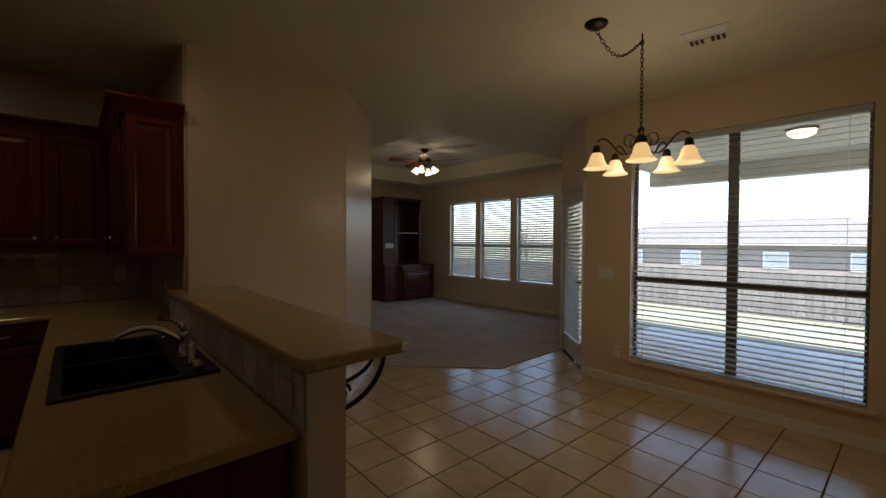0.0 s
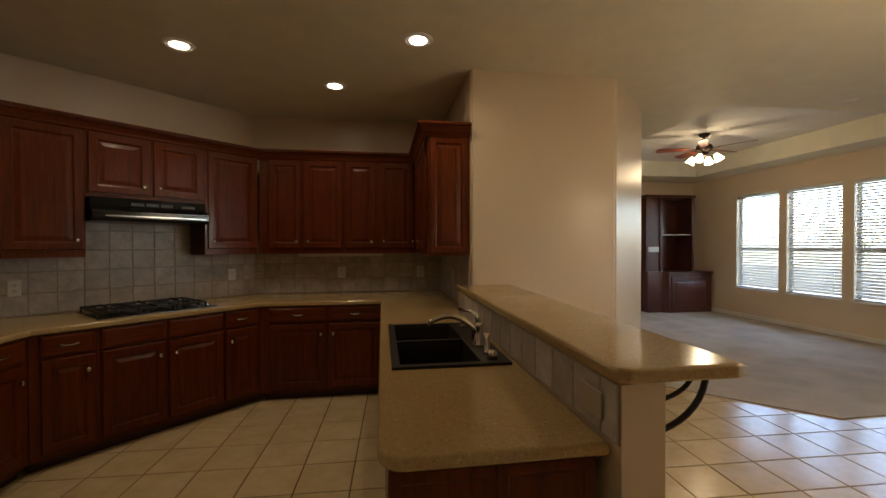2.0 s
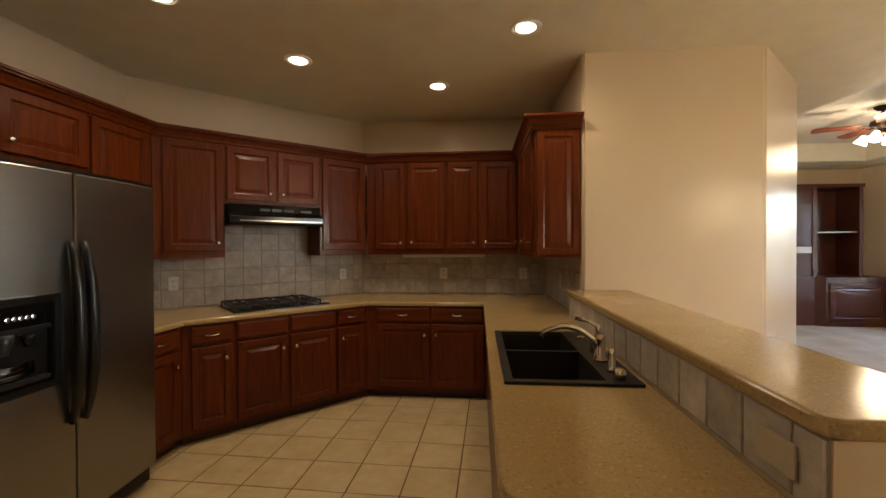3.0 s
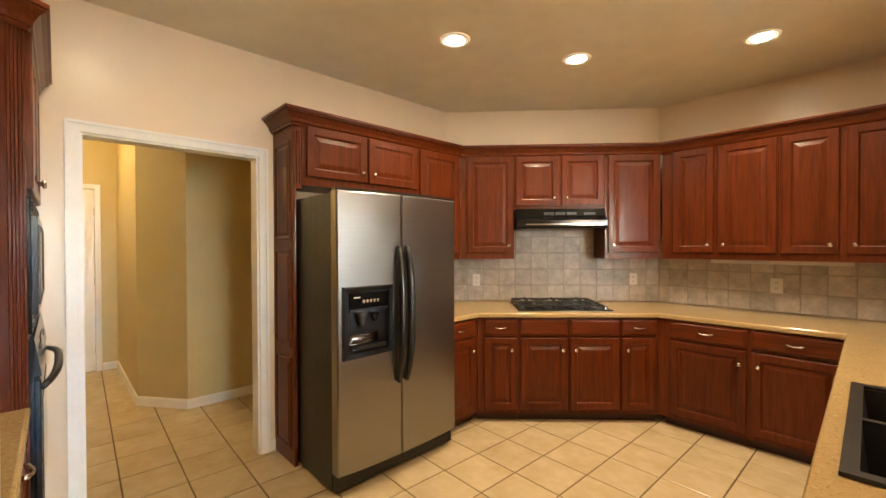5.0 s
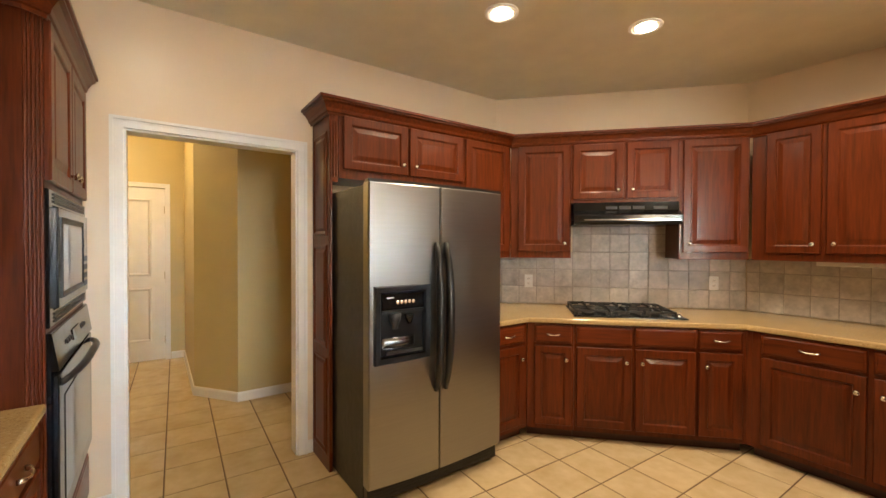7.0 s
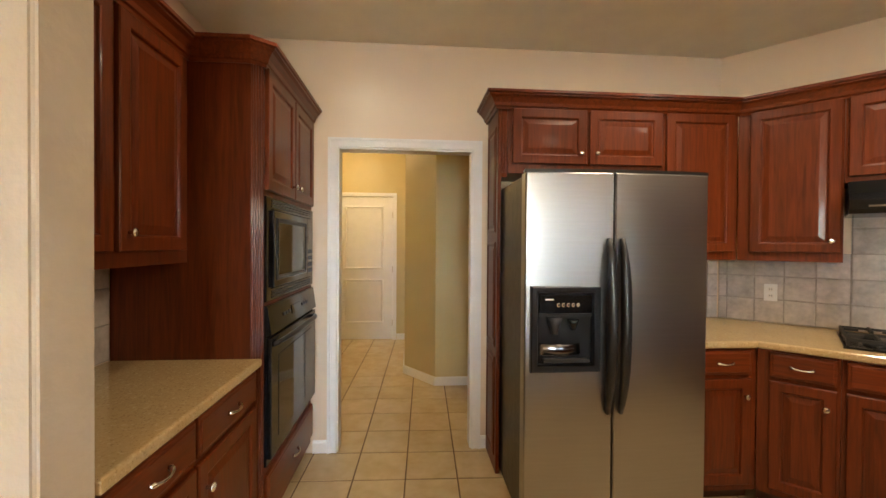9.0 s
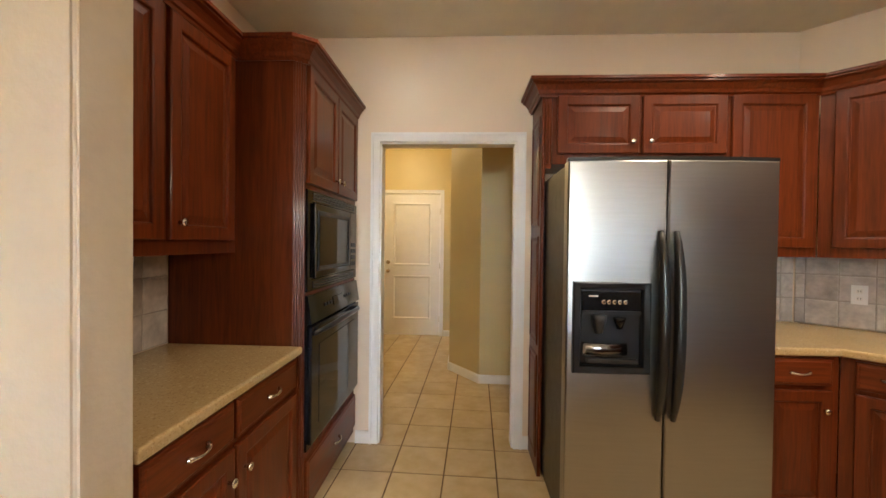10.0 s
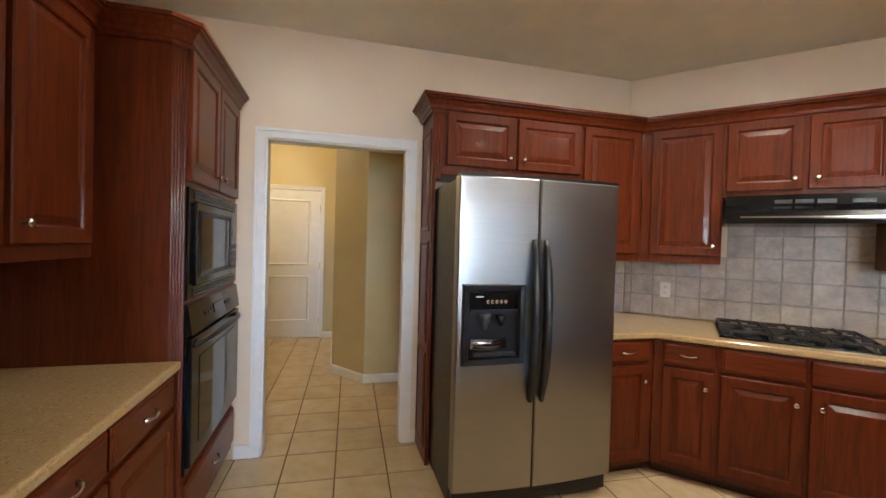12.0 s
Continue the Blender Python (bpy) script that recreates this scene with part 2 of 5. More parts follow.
# the hall beyond the opening
hall = prism([(-5.46, 1.72), (-3.86, 1.72), (-3.44, 2.035), (-3.44, 3.6), (-5.46, 3.6)], -0.02, CEIL)
solid("wall_hall_corner", hall, M_HALL, "tan painted hall wall with a slanted corner", "wall", "structure")
wall("wall_hall_end", (-5.46, 0.33), (-5.46, 1.72), "tan painted wall at the end of the hall", material=M_HALL,
     holes=[(0.662 - 0.33, 1.515 - 0.33, -1, 2.125)])
wall("wall_hall_side", (-2.28, 0.36), (-5.62, 0.36), "tan painted hall wall", material=M_HALL)
wall("wall_hall_far", (-3.44, 3.5), (-2.28, 3.5), "tan painted hall wall", material=M_HALL)
solid("wall_hall_lining", cube(-2.30, -2.281, 0.37, 1.21, -0.02, CEIL), M_HALL, "tan painted side of the hall wall", "wall", "structure")

# ceiling, with the tray over the living room
TX0, TX1, TY0, TY1 = 4.03, 7.0, 4.42, 8.3
bm = slab_with_holes([-5.7, TX0, TX1, 7.8], [-1.7, TY0, TY1, 9.3],
                     lambda u, v: TX0 < u < TX1 and TY0 < v < TY1, CEIL, CEIL + 0.45, lambda u, v, t: Vector((u, v, t)))
solid("ceiling", bm, M_CEIL, "textured beige painted ceiling", "ceiling", "structure")
solid("ceiling_tray", cube(TX0 - 0.02, TX1 + 0.02, TY0 - 0.02, TY1 + 0.02, TRAY, TRAY + 0.1), M_TRAYC,
      "white raised tray ceiling of the living room", "ceiling", "structure")

# floors
floor = solid("floor", cube(-5.6, 5.7, -1.6, 5.6, -0.06, -0.004), M_GROUT, "beige ceramic tile floor with brown grout", "floor", "structure")
CARPET = [(4.36, 3.64), (5.63, 3.64), (XL + 0.05, 3.64), (XL + 0.05, 9.15), (3.34, 9.15), (3.34, 4.66)]
solid("floor_carpet", prism(CARPET, -0.05, 0.011), M_CARPET, "beige cut-pile carpet of the living room", "carpet", "structure")

# ---- trim ----
BASE = [(0, 0), (0.014, 0), (0.014, 0.07), (0.008, 0.085), (0, 0.085)]


def baseboard(*paths):
    bm = bmesh.new()
    for p in paths:
        sweep(p, BASE, bm=bm)
    solid("baseboard", bm, M_TRIM, "white painted wooden baseboard along the walls", "baseboard", "structure")


baseboard([(XD, 1.13), (XD, DOOR[0] - 0.063)])
baseboard([(XD, DOOR[1] + 0.063), (XD, 2.316)])
baseboard([(5.62, 3.665), (5.58, 3.62)], [(XN + 0.035, 2.95), (XN, 2.92), (XN, -1.49), (-0.136, -1.49), (-0.136, 1.10)])
baseboard([(4.37, 9.09), (XL, 9.09), (XL, 3.675), (5.64, 3.675)])
baseboard([(1.42, YS), (2.60, YS), (3.34, 4.73), (3.34, 9.09), (4.37, 9.09)])
baseboard([(-5.46, 0.37), (-5.46, 0.60)], [(-5.46, 1.575), (-5.46, 1.72), (-3.86, 1.72), (-3.44, 2.035), (-3.44, 3.49)])


def casing(name, m, w, h, label, width=0.062):
    """A stepped door casing round an opening w x h, its back on the local plane y = 0, standing out to -y."""
    bm = bmesh.new()
    for a, b, d in ((0.0, width, 0.013), (0.002, 0.014, 0.017), (width - 0.018, width - 0.001, 0.022), (width - 0.03, width - 0.022, 0.016)):
        ring = [(-a, 0), (-a, h + a), (w + a, h + a), (w + a, 0)]
        outer = [(-b, 0), (-b, h + b), (w + b, h + b), (w + b, 0)]
        for y in (0, -d):
            vi, vo = [bm.verts.new((x, y, z)) for x, z in ring], [bm.verts.new((x, y, z)) for x, z in outer]
            for k in range(3):
                bm.faces.new((vi[k], vi[k + 1], vo[k + 1], vo[k]))
            if y == 0:
                keep = (vi, vo)
            else:
                for p, q in ((keep[0], vi), (keep[1], vo)):
                    for k in range(3):
                        bm.faces.new((p[k], p[k + 1], q[k + 1], q[k]))
    bmesh.ops.transform(bm, matrix=m, verts=bm.verts)
    return solid(name, bm, M_TRIM, label, "door casing", "structure")


def lining(name, m, w, h, y0, y1, label, t=0.012):
    bm = bmesh.new()
    box(bm, 0, t, y0, y1, 0, h), box(bm, w - t, w, y0, y1, 0, h), box(bm, t, w - t, y0, y1, h - t, h)
    bmesh.ops.transform(bm, matrix=m, verts=bm.verts)
    return solid(name, bm, M_TRIM, label, "door jamb", "structure")


m_open, _ = along((XD, DOOR[0]), (XD, DOOR[1]))
casing("trim_opening", m_open, DOOR[1] - DOOR[0], DOOR[2], "white moulded casing round the hall opening")
lining("trim_opening_jamb", m_open, DOOR[1] - DOOR[0], DOOR[2], 0.001, 0.114, "white painted jamb of the hall opening")

def ring_panel(w, h, rings):
    """A front w x h built of nested rectangles (inset, y), the last one filled."""
    bm = bmesh.new()
    loops = [[bm.verts.new(p) for p in ((i, y, i), (w - i, y, i), (w - i, y, h - i), (i, y, h - i))] for i, y in rings]
    bm.faces.new(loops[0][::-1])
    for a, b in zip(loops, loops[1:]):
        for k in range(4):
            bm.faces.new((a[k], a[(k + 1) % 4], b[(k + 1) % 4], b[k]))
    bm.faces.new(loops[-1])
    return bm


# hall door
HDW, HDH = 0.853, 2.125
m_hd, _ = along((-5.46, 0.662), (-5.46, 0.662 + HDW))
casing("trim_hall_door", m_hd, HDW, HDH, "white casing round the hall door", 0.055)
hd = thing("door_1", m_hd, "closed cream painted door with two raised moulded panels", "door", kind="structure")
part("door_leaf", cube(0.004, HDW - 0.004, 0.004, 0.045, 0.008, HDH - 0.005, bevel=0.002), M_TRIM, hd)
for z0, z1 in ((0.245, 0.90), (1.05, 1.985)):
    part("panel_moulding", ring_panel(0.57, z1 - z0, [(0, 0.001), (0.003, -0.012), (0.016, -0.016), (0.026, -0.008), (0.034, 0.004)]), M_TRIM, hd,
              at=Matrix.Translation((0.145, 0.0035, z0)))
for z in (0.965, 1.095):
    part("door_knob" if z < 1 else "deadbolt", lathe([(0.03, 0), (0.03, 0.006), (0.011, 0.01), (0.011, 0.03), (0.026, 0.038), (0.028, 0.05), (0.018, 0.06)] if z < 1
         else [(0.03, 0), (0.03, 0.012), (0.02, 0.016)], 16, m=pose(0.075, 0.003, z, 90)), M_NICKEL, hd, smooth=True)
for z in (0.25, 1.05, 1.86):
    part("hinge", tube([(HDW - 0.001, -0.002, z - 0.045), (HDW - 0.001, -0.002, z + 0.045)], 0.007), M_NICKEL, hd)

lining("trim_hall_door_jamb", m_hd, HDW, HDH, 0.046, 0.119, "white painted stop behind the hall door", 0.03)
# unseen backing, added so no sky shines through the gap round the leaf
solid("wall_light_block", cube(-5.80, -5.70, 0.2, 2.0, -0.02, CEIL), M_HALL, "unseen backing wall added to keep sky light out of the hall door gaps", "wall", "structure")

# ---- cabinets ----


def raised(w, h, s=0.056):
    return ring_panel(w, h, [(0, 0), (0, -0.014), (0.004, -0.019), (s - 0.006, -0.019), (s, -0.0165), (s + 0.004, -0.009), (s + 0.012, -0.009), (s + 0.04, -0.0165)])


def drawer_face(w, h):
    return ring_panel(w, h, [(0, 0), (0, -0.012), (0.004, -0.016), (0.012, -0.017), (0.016, -0.020)])


KNOB = [(0.006, 0), (0.005, 0.010), (0.006, 0.013), (0.0135, 0.017), (0.0155, 0.022), (0.013, 0.027), (0.005, 0.029)]


def knob(parent, x, z, y=-0.019):
    part("knob", lathe(KNOB, 14, m=pose(x, y, z, 90)), M_NICKEL, parent, "satin nickel knob", smooth=True)


def pull(parent, x, z, y=-0.020, half=0.048):
    pts, rad = [], []
    for k in range(13):
        s = k / 6 - 1
        pts.append((x + s * half, y - 0.003 - 0.022 * (1 - s * s) ** 0.7, z - 0.004 * (1 - s * s)))
        rad.append(0.0065 - 0.0028 * (1 - abs(s)) + (0.002 if abs(s) > 0.8 else 0))
    part("pull_handle", tube(pts, 0.005, 8, radii=rad), M_NICKEL, parent, "satin nickel bow handle", smooth=True)


def front(parent, x0, x1, z0, z1, knob_at=None, handle=False, drawer=False, s=0.056):
    w, h = x1 - x0, z1 - z0
    ob = part("drawer_front" if drawer else "door", drawer_face(w, h) if drawer else raised(w, h, min(s, w * 0.2)), M_WOODH if drawer else M_WOOD, parent,
              at=Matrix.Translation((x0, -0.001, z0)))
    if knob_at:
        knob(ob, w - 0.041 if knob_at[0] == "r" else 0.041, h - 0.094 if knob_at[1] == "t" else 0.066)
    if handle:
        pull(ob, w / 2, h / 2)
    return ob


BASE_LABEL = "cherry-stained oak base cabinet with raised panel doors and nickel knobs"
UP_LABEL = "cherry-stained oak wall cabinet with raised panel doors and nickel knobs"


def base_unit(p0, p1, u0, u1, cols, depth=0.56, label=BASE_LABEL):
    """cols: (x0, x1, knob side, drawer has a handle)."""
    m, _ = along(p0, p1)
    ob = thing("base_cabinet", m, label, "cabinet", "base cabinets")
    part("body", cube(u0, u1, 0, depth, 0.075, CT - 0.04), M_WOOD, ob)
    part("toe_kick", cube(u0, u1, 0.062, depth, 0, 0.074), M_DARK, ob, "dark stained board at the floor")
    for a, b, side, hand in cols:
        front(ob, a, b, 0.720, 0.853, handle=hand, drawer=True)
        front(ob, a, b, 0.112, 0.697, knob_at=side + "t")
    return ob


def wall_unit(p0, p1, u0, u1, z0, doors, depth=0.328, z1=2.272, zd=2.262, label=UP_LABEL, low=0.055):
    m, _ = along(p0, p1)
    ob = thing("wall_cabinet", m @ Matrix.Translation((0, 0, z0)), label, "cabinet", "wall cabinets")
    part("body", cube(u0, u1, 0, depth, 0, z1 - z0), M_WOOD, ob)
    for a, b, side in doors:
        front(ob, a, b, low, zd - z0, knob_at=side + "b")
    return ob


U0, U1, U2, U3 = (-1.83, 2.318), (-1.83, 3.885), (-0.518, 5.115), (1.037, 5.115)
B0, B1, B2, B3 = (-1.46, 3.305), (-1.46, 3.70), (-0.41, 4.745), (0.70, 4.745)
# base run
base_unit(B0, B1, 0, 0.394, [(0.03, 0.355, "r", True)], 0.70)
base_unit(B1, B2, 0.004, 0.338, [(0.057, 0.323, "r", True)], 0.65)
base_unit(B1, B2, 0.340, 1.168, [(0.357, 0.738, "r", False), (0.761, 1.155, "l", False)], 0.65,
          label="cherry-stained oak base cabinet with two doors under the cooktop")
base_unit(B1, B2, 1.170, 1.478, [(1.178, 1.452, "l", True)], 0.65)
base_unit(B2, B3, 0.03, 1.105, [(0.085, 0.582, "r", True), (0.609, 1.085, "l", True)], 0.70,
          label="wide cherry-stained oak base cabinet with two drawers and two doors")
m, _ = along((0.70, 1.885), (1.25, 1.885))
pen = thing("base_cabinet", m, "cherry-stained oak peninsula cabinet under the sink counter", "cabinet", "base cabinets")
part("body", cube(0.0, 0.55, 0.0, 2.83, 0.075, CT - 0.24), M_WOOD, pen)
part("rim", cube(0.0, 0.55, 0.0, 0.66, CT - 0.239, CT - 0.04), M_WOOD, pen)
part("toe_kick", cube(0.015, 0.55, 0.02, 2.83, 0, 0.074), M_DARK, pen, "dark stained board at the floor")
part("end_panel", ring_panel(0.27, 0.74, [(0, 0), (0, -0.006), (0.03, -0.006), (0.034, -0.002)]), M_WOOD, pen, at=Matrix.Translation((0.003, -0.001, 0.115)))
part("end_panel", ring_panel(0.27, 0.74, [(0, 0), (0, -0.006), (0.03, -0.006), (0.034, -0.002)]), M_WOOD, pen, at=Matrix.Translation((0.277, -0.001, 0.115)))
ob = part("corner_stile", prism([(B2[0] - 0.012, B2[1] - 0.0145), (B2[0] + 0.002, B2[1] - 0.002), (B2[0] + 0.032, B2[1] - 0.002), (B2[0] + 0.032, B2[1] + 0.12), (B2[0] - 0.09, B2[1] + 0.12)], 0.076, CT - 0.041),
          M_WOOD, bpy.data.objects["base_cabinet.004"])
ob.matrix_basis = bpy.data.objects["base_cabinet.004"].matrix_basis.inverted()
# wall run
wall_unit(U1, U2, 0.004, 0.493, 1.335, [(0.066, 0.484, "r")])
wall_unit(U1, U2, 0.495, 1.305, 1.785, [(0.508, 0.892, "r"), (0.918, 1.290, "l")], low=0.032,
          label="short cherry-stained oak cabinet with two doors above the range hood")
wall_unit(U1, U2, 1.307, 1.790, 1.335, [(1.330, 1.775, "l")])
wall_unit(U2, U3, 0.01, 0.820, 1.335, [(0.10, 0.404, "r"), (0.432, 0.808, "l")])
wall_unit(U2, U3, 0.822, 1.55, 1.335, [(0.836, 1.143, "r"), (1.181, 1.525, "l")])
wr = wall_unit(U3, (U3[0], 4.0), 0.01, 1.105, 1.335, [(0.06, 0.53, "l"), (0.56, 1.04, "l")],
               label="cherry-stained oak wall cabinet with a panelled end beside the bar")
part("end_panel", raised(0.30, 0.90, 0.05), M_WOOD, wr, at=pose(1.106, 0.016, 0.02, 0, 0, 90))
# over the fridge
wall_unit(U0, U1, 0.060, 1.062, 1.865, [(0.088, 0.556, "r"), (0.576, 1.048, "l")], low=0.06,
          label="short cherry-stained oak cabinet with two doors above the refrigerator")
wall_unit(U0, U1, 1.064, 1.565, 1.335, [(1.078, 1.535, "l")])
m, _ = along(U0, U1)
pan = thing("tall_cabinet_panel", m, "tall cherry-stained side panel with a fluted stile beside the refrigerator", "cabinet panel")
part("panel", cube(0.0, 0.022, 0.004, 0.331, 0, 2.262), M_WOOD, pan)
part("stile", cube(0.0225, 0.058, 0.004, 0.03, 1.84, 2.262), M_WOOD, pan)
for k in range(3):
    part("flute", tube([(0.011 + 0.018 * k, 0.001, 0.12 if k == 0 else 1.87), (0.011 + 0.018 * k, 0.001, 2.22)], 0.0055, 6), M_WOOD, pan)
for z0, z1 in ((0.10, 0.72), (0.78, 1.44), (1.50, 2.16)):
    part("recessed_panel", ring_panel(0.25, z1 - z0, [(0, 0), (0, -0.006), (0.012, -0.009), (0.03, -0.002), (0.05, -0.007)]), M_WOOD, pan,
         at=pose(-0.001, 0.29, z0, 0, 0, -90))
# the oven side
TX, TF = -1.24, 1.115            # side and front of the oven tower
W0, W1 = (-0.289, 0.80), (TX + 0.002, 0.80)
wall_unit(W0, W1, 0.0, 0.947, 1.335, [(0.012, 0.476, "l"), (0.506, 0.915, "l")], z1=2.235, zd=2.215,
          label="cherry-stained oak wall cabinet with two tall doors beside the oven tower")
base_unit((-0.289, 1.09), (TX + 0.002, 1.09), 0.0, 0.947, [(0.02, 0.418, "r", True), (0.436, 0.925, "l", True)], 0.6)
m_tw, _ = along((TX, TF), (-2.16, TF))
tower = thing("oven_cabinet", m_tw, "tall cherry-stained oak oven tower with a fluted corner and crown", "cabinet")
bm = prism([(0, 0.045), (0.035, 0), (0.920, 0), (0.920, 0.64), (0, 0.64)], 0.075, 2.235)
part("body", bm, M_WOOD, tower)
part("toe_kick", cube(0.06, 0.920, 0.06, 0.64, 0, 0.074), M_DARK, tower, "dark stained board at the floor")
for k in range(5):
    t = (k + 0.5) / 5
    part("flute", tube([(0.035 * t, 0.045 * (1 - t) - 0.001, 0.14), (0.035 * t, 0.045 * (1 - t) - 0.001, 2.22)], 0.005, 6), M_WOOD, tower)
front(tower, 0.045, 0.474, 1.668, 2.225, knob_at="rb")
front(tower, 0.484, 0.905, 1.668, 2.225, knob_at="lb")
front(tower, 0.045, 0.905, 0.13, 0.345, handle=True, drawer=True)

CROWN = [(-0.01, 2.262), (0.014, 2.254), (0.018, 2.268), (0.027, 2.272), (0.032, 2.290), (0.052, 2.318), (0.068, 2.328), (0.068, 2.336), (0.080, 2.339), (0.080, 2.355), (-0.01, 2.355)]
solid("trim_crown", sweep([(XD + 0.004, U0[1]), U0, U1, U2, U3, (U3[0], 4.0), (XR - 0.004, 4.0)], CROWN), M_WOODH,
      "cherry-stained crown moulding on the wall cabinets", "crown moulding", "structure")
solid("trim_crown", sweep([W0, (TX, 0.80), (TX, TF - 0.045), (TX - 0.035, TF), (XD + 0.004, TF)], [(o * 0.85, z - 0.035) for o, z in CROWN]), M_WOODH,
      "cherry-stained crown moulding on the oven tower", "crown moulding", "structure")

# ---- counters ----


def speckled(name):
    """Polished engineered stone: beige with brown, cream and dark grains of a few millimetres."""
    m = mat(name, (0.46, 0.325, 0.155), 0.15, var=0.05, scale=5, grain=60, spec=0.55, rough_var=0.04)
    n, ln = m.node_tree.nodes, m.node_tree.links
    b = n["Principled BSDF"]
    prev = b.inputs["Base Color"].links[0].from_socket
    co = n.new("ShaderNodeTexCoord")
    for scale, lo, hi, col in ((120, 0.56, 0.72, (0.34, 0.225, 0.10)), (75, 0.58, 0.74, (0.54, 0.41, 0.225)), (210, 0.64, 0.76, (0.20, 0.125, 0.06))):
        no, mr, mx = n.new("ShaderNodeTexNoise"), n.new("ShaderNodeMapRange"), n.new("ShaderNodeMix")
        no.inputs["Scale"].default_value, no.inputs["Detail"].default_value = scale, 1.5
        ln.new(co.outputs["Object"], no.inputs["Vector"])
        mr.inputs[1].default_value, mr.inputs[2].default_value = lo, hi
        ln.new(no.outputs[0], mr.inputs[0])
        mx.data_type = "RGBA"
        ln.new(mr.outputs[0], mx.inputs[0])
        ln.new(prev, mx.inputs[6])
        mx.inputs[7].default_value = (*col, 1)
        prev = mx.outputs[2]
    ln.new(prev, b.inputs["Base Color"])
    return m


M_COUNTER = speckled("speckled_beige_quartz")


def countertop(name, loop, holes, z0, z1, label, edge=0.011, material=M_COUNTER):
    bm = bmesh.new()
    if not holes:
        bm.faces.new([bm.verts.new((x, y, z1)) for x, y in loop])
    for pts in (loop, *holes) if holes else ():
        vs = [bm.verts.new((x, y, z1)) for x, y in pts]
        for a, b in zip(vs, vs[1:] + vs[:1]):
            bm.edges.new((a, b))
    if holes:
        bmesh.ops.triangle_fill(bm, use_beauty=True, use_dissolve=True, edges=bm.edges[:])
    ret = bmesh.ops.extrude_face_region(bm, geom=bm.faces[:])
    low = [g for g in ret["geom"] if isinstance(g, bmesh.types.BMVert)]
    bmesh.ops.translate(bm, vec=(0, 0, z0 - z1), verts=low)
    bmesh.ops.recalc_face_normals(bm, faces=bm.faces)
    rim = [e for e in bm.edges if len(e.link_faces) == 2 and abs(e.verts[0].co.z - e.verts[1].co.z) < 1e-5
           and abs(e.link_faces[0].normal.dot(e.link_faces[1].normal)) < 0.3]
    bmesh.ops.bevel(bm, geom=rim, offset=edge, segments=3, profile=0.5, affect="EDGES", clamp_overlap=True)
    return solid(name, bm, material, label, "countertop")


def arc(cx, cy, r, a0, a1, n=6):
    return [(cx + r * math.cos(radians(a0 + (a1 - a0) * k / n)), cy + r * math.sin(radians(a0 + (a1 - a0) * k / n))) for k in range(n + 1)]


SINK = (0.725, 1.238, 2.55, 3.465)
main = [(XD + 0.004, 3.303), (-1.43, 3.303), (-1.43, 3.686), (-0.40, 4.713), (0.672, 4.713), *arc(0.672 + 0.075, 1.855 + 0.075, 0.075, 180, 270),
        (1.272, 1.855), (1.272, YS - 0.004), (XR - 0.004, YS + 0.004), (XR - 0.004, YB - 0.004), (C2[0], YB - 0.004), (XD + 0.004, C1[1] - 0.004)]
countertop("kitchen_countertop", main, [[(SINK[0] + 0.02, SINK[2] + 0.02), (SINK[1] - 0.02, SINK[2] + 0.02), (SINK[1] - 0.02, SINK[3] - 0.02), (SINK[0] + 0.02, SINK[3] - 0.02)]],
           CT - 0.039, CT, "glossy speckled beige stone countertop running round the kitchen")
countertop("oven_side_countertop", [(TX + 0.002, 0.474), (-0.287, 0.474), (-0.287, 1.122), (TX + 0.002, 1.122)], [], CT - 0.039, CT,
           "glossy speckled beige stone countertop beside the oven tower")
bar = [(1.265, YS - 0.004), *arc(1.265 + 0.04, 1.81 + 0.04, 0.04, 180, 270, 2), *arc(1.645 - 0.03, 1.81 + 0.03, 0.03, 270, 360, 2), (1.69, YS - 0.004)]
countertop("bar_counter", bar, [], 1.066, 1.106, "raised speckled beige stone bar top on a half wall", 0.012)
solid("wall_half", cube(1.285, 1.407, 1.82, YS - 0.001, -0.01, 1.065), M_WALL, "cream painted half wall carrying the bar top", "half wall", "structure")
cg = thing("corner_guard", Matrix.Translation((1.622, 1.835, 1.066)), "clear plastic corner guard on the bar top", "corner guard")
part("pad", cube(-0.014, 0.024, -0.027, 0.010, 0.006, 0.034, bevel=0.009), M_PLATE, cg)

# ---- more materials ----
M_STEEL = mat("brushed_stainless_steel", (0.32, 0.31, 0.30), 0.33, metal=1.0, var=0.03, scale=3, grain=40, stretch=(1, 1, 26), bump=0.008, rough_var=0.04)
M_FRIDGE_SIDE = mat("dark_textured_steel", (0.020, 0.018, 0.016), 0.42, var=0.15, scale=20, grain=220, bump=0.5)
M_BLACKP = mat("black_plastic", (0.009, 0.009, 0.010), 0.34, var=0.1, scale=12)
M_GREYP = mat("charcoal_plastic", (0.016, 0.017, 0.020), 0.4, var=0.1)
M_SINK = mat("black_composite_sink", (0.007, 0.007, 0.007), 0.45, var=0.2, grain=300)
M_DCHROME = mat("smoked_chrome", (0.30, 0.30, 0.31), 0.16, metal=1.0, var=0.02)
M_CHROME = mat("chrome", (0.80, 0.79, 0.77), 0.10, metal=1.0, var=0.02, rough_var=0.03)
M_OVENGLASS = mat("dark_oven_glass", (0.020, 0.018, 0.017), 0.06, var=0.05, spec=0.28, rough_var=0.02)
M_BTILE = mat("grey_beige_stone_tile", (0.545, 0.49, 0.445), 0.40, var=0.18, scale=11, grain=40, bump=0.25, piece=0.13)
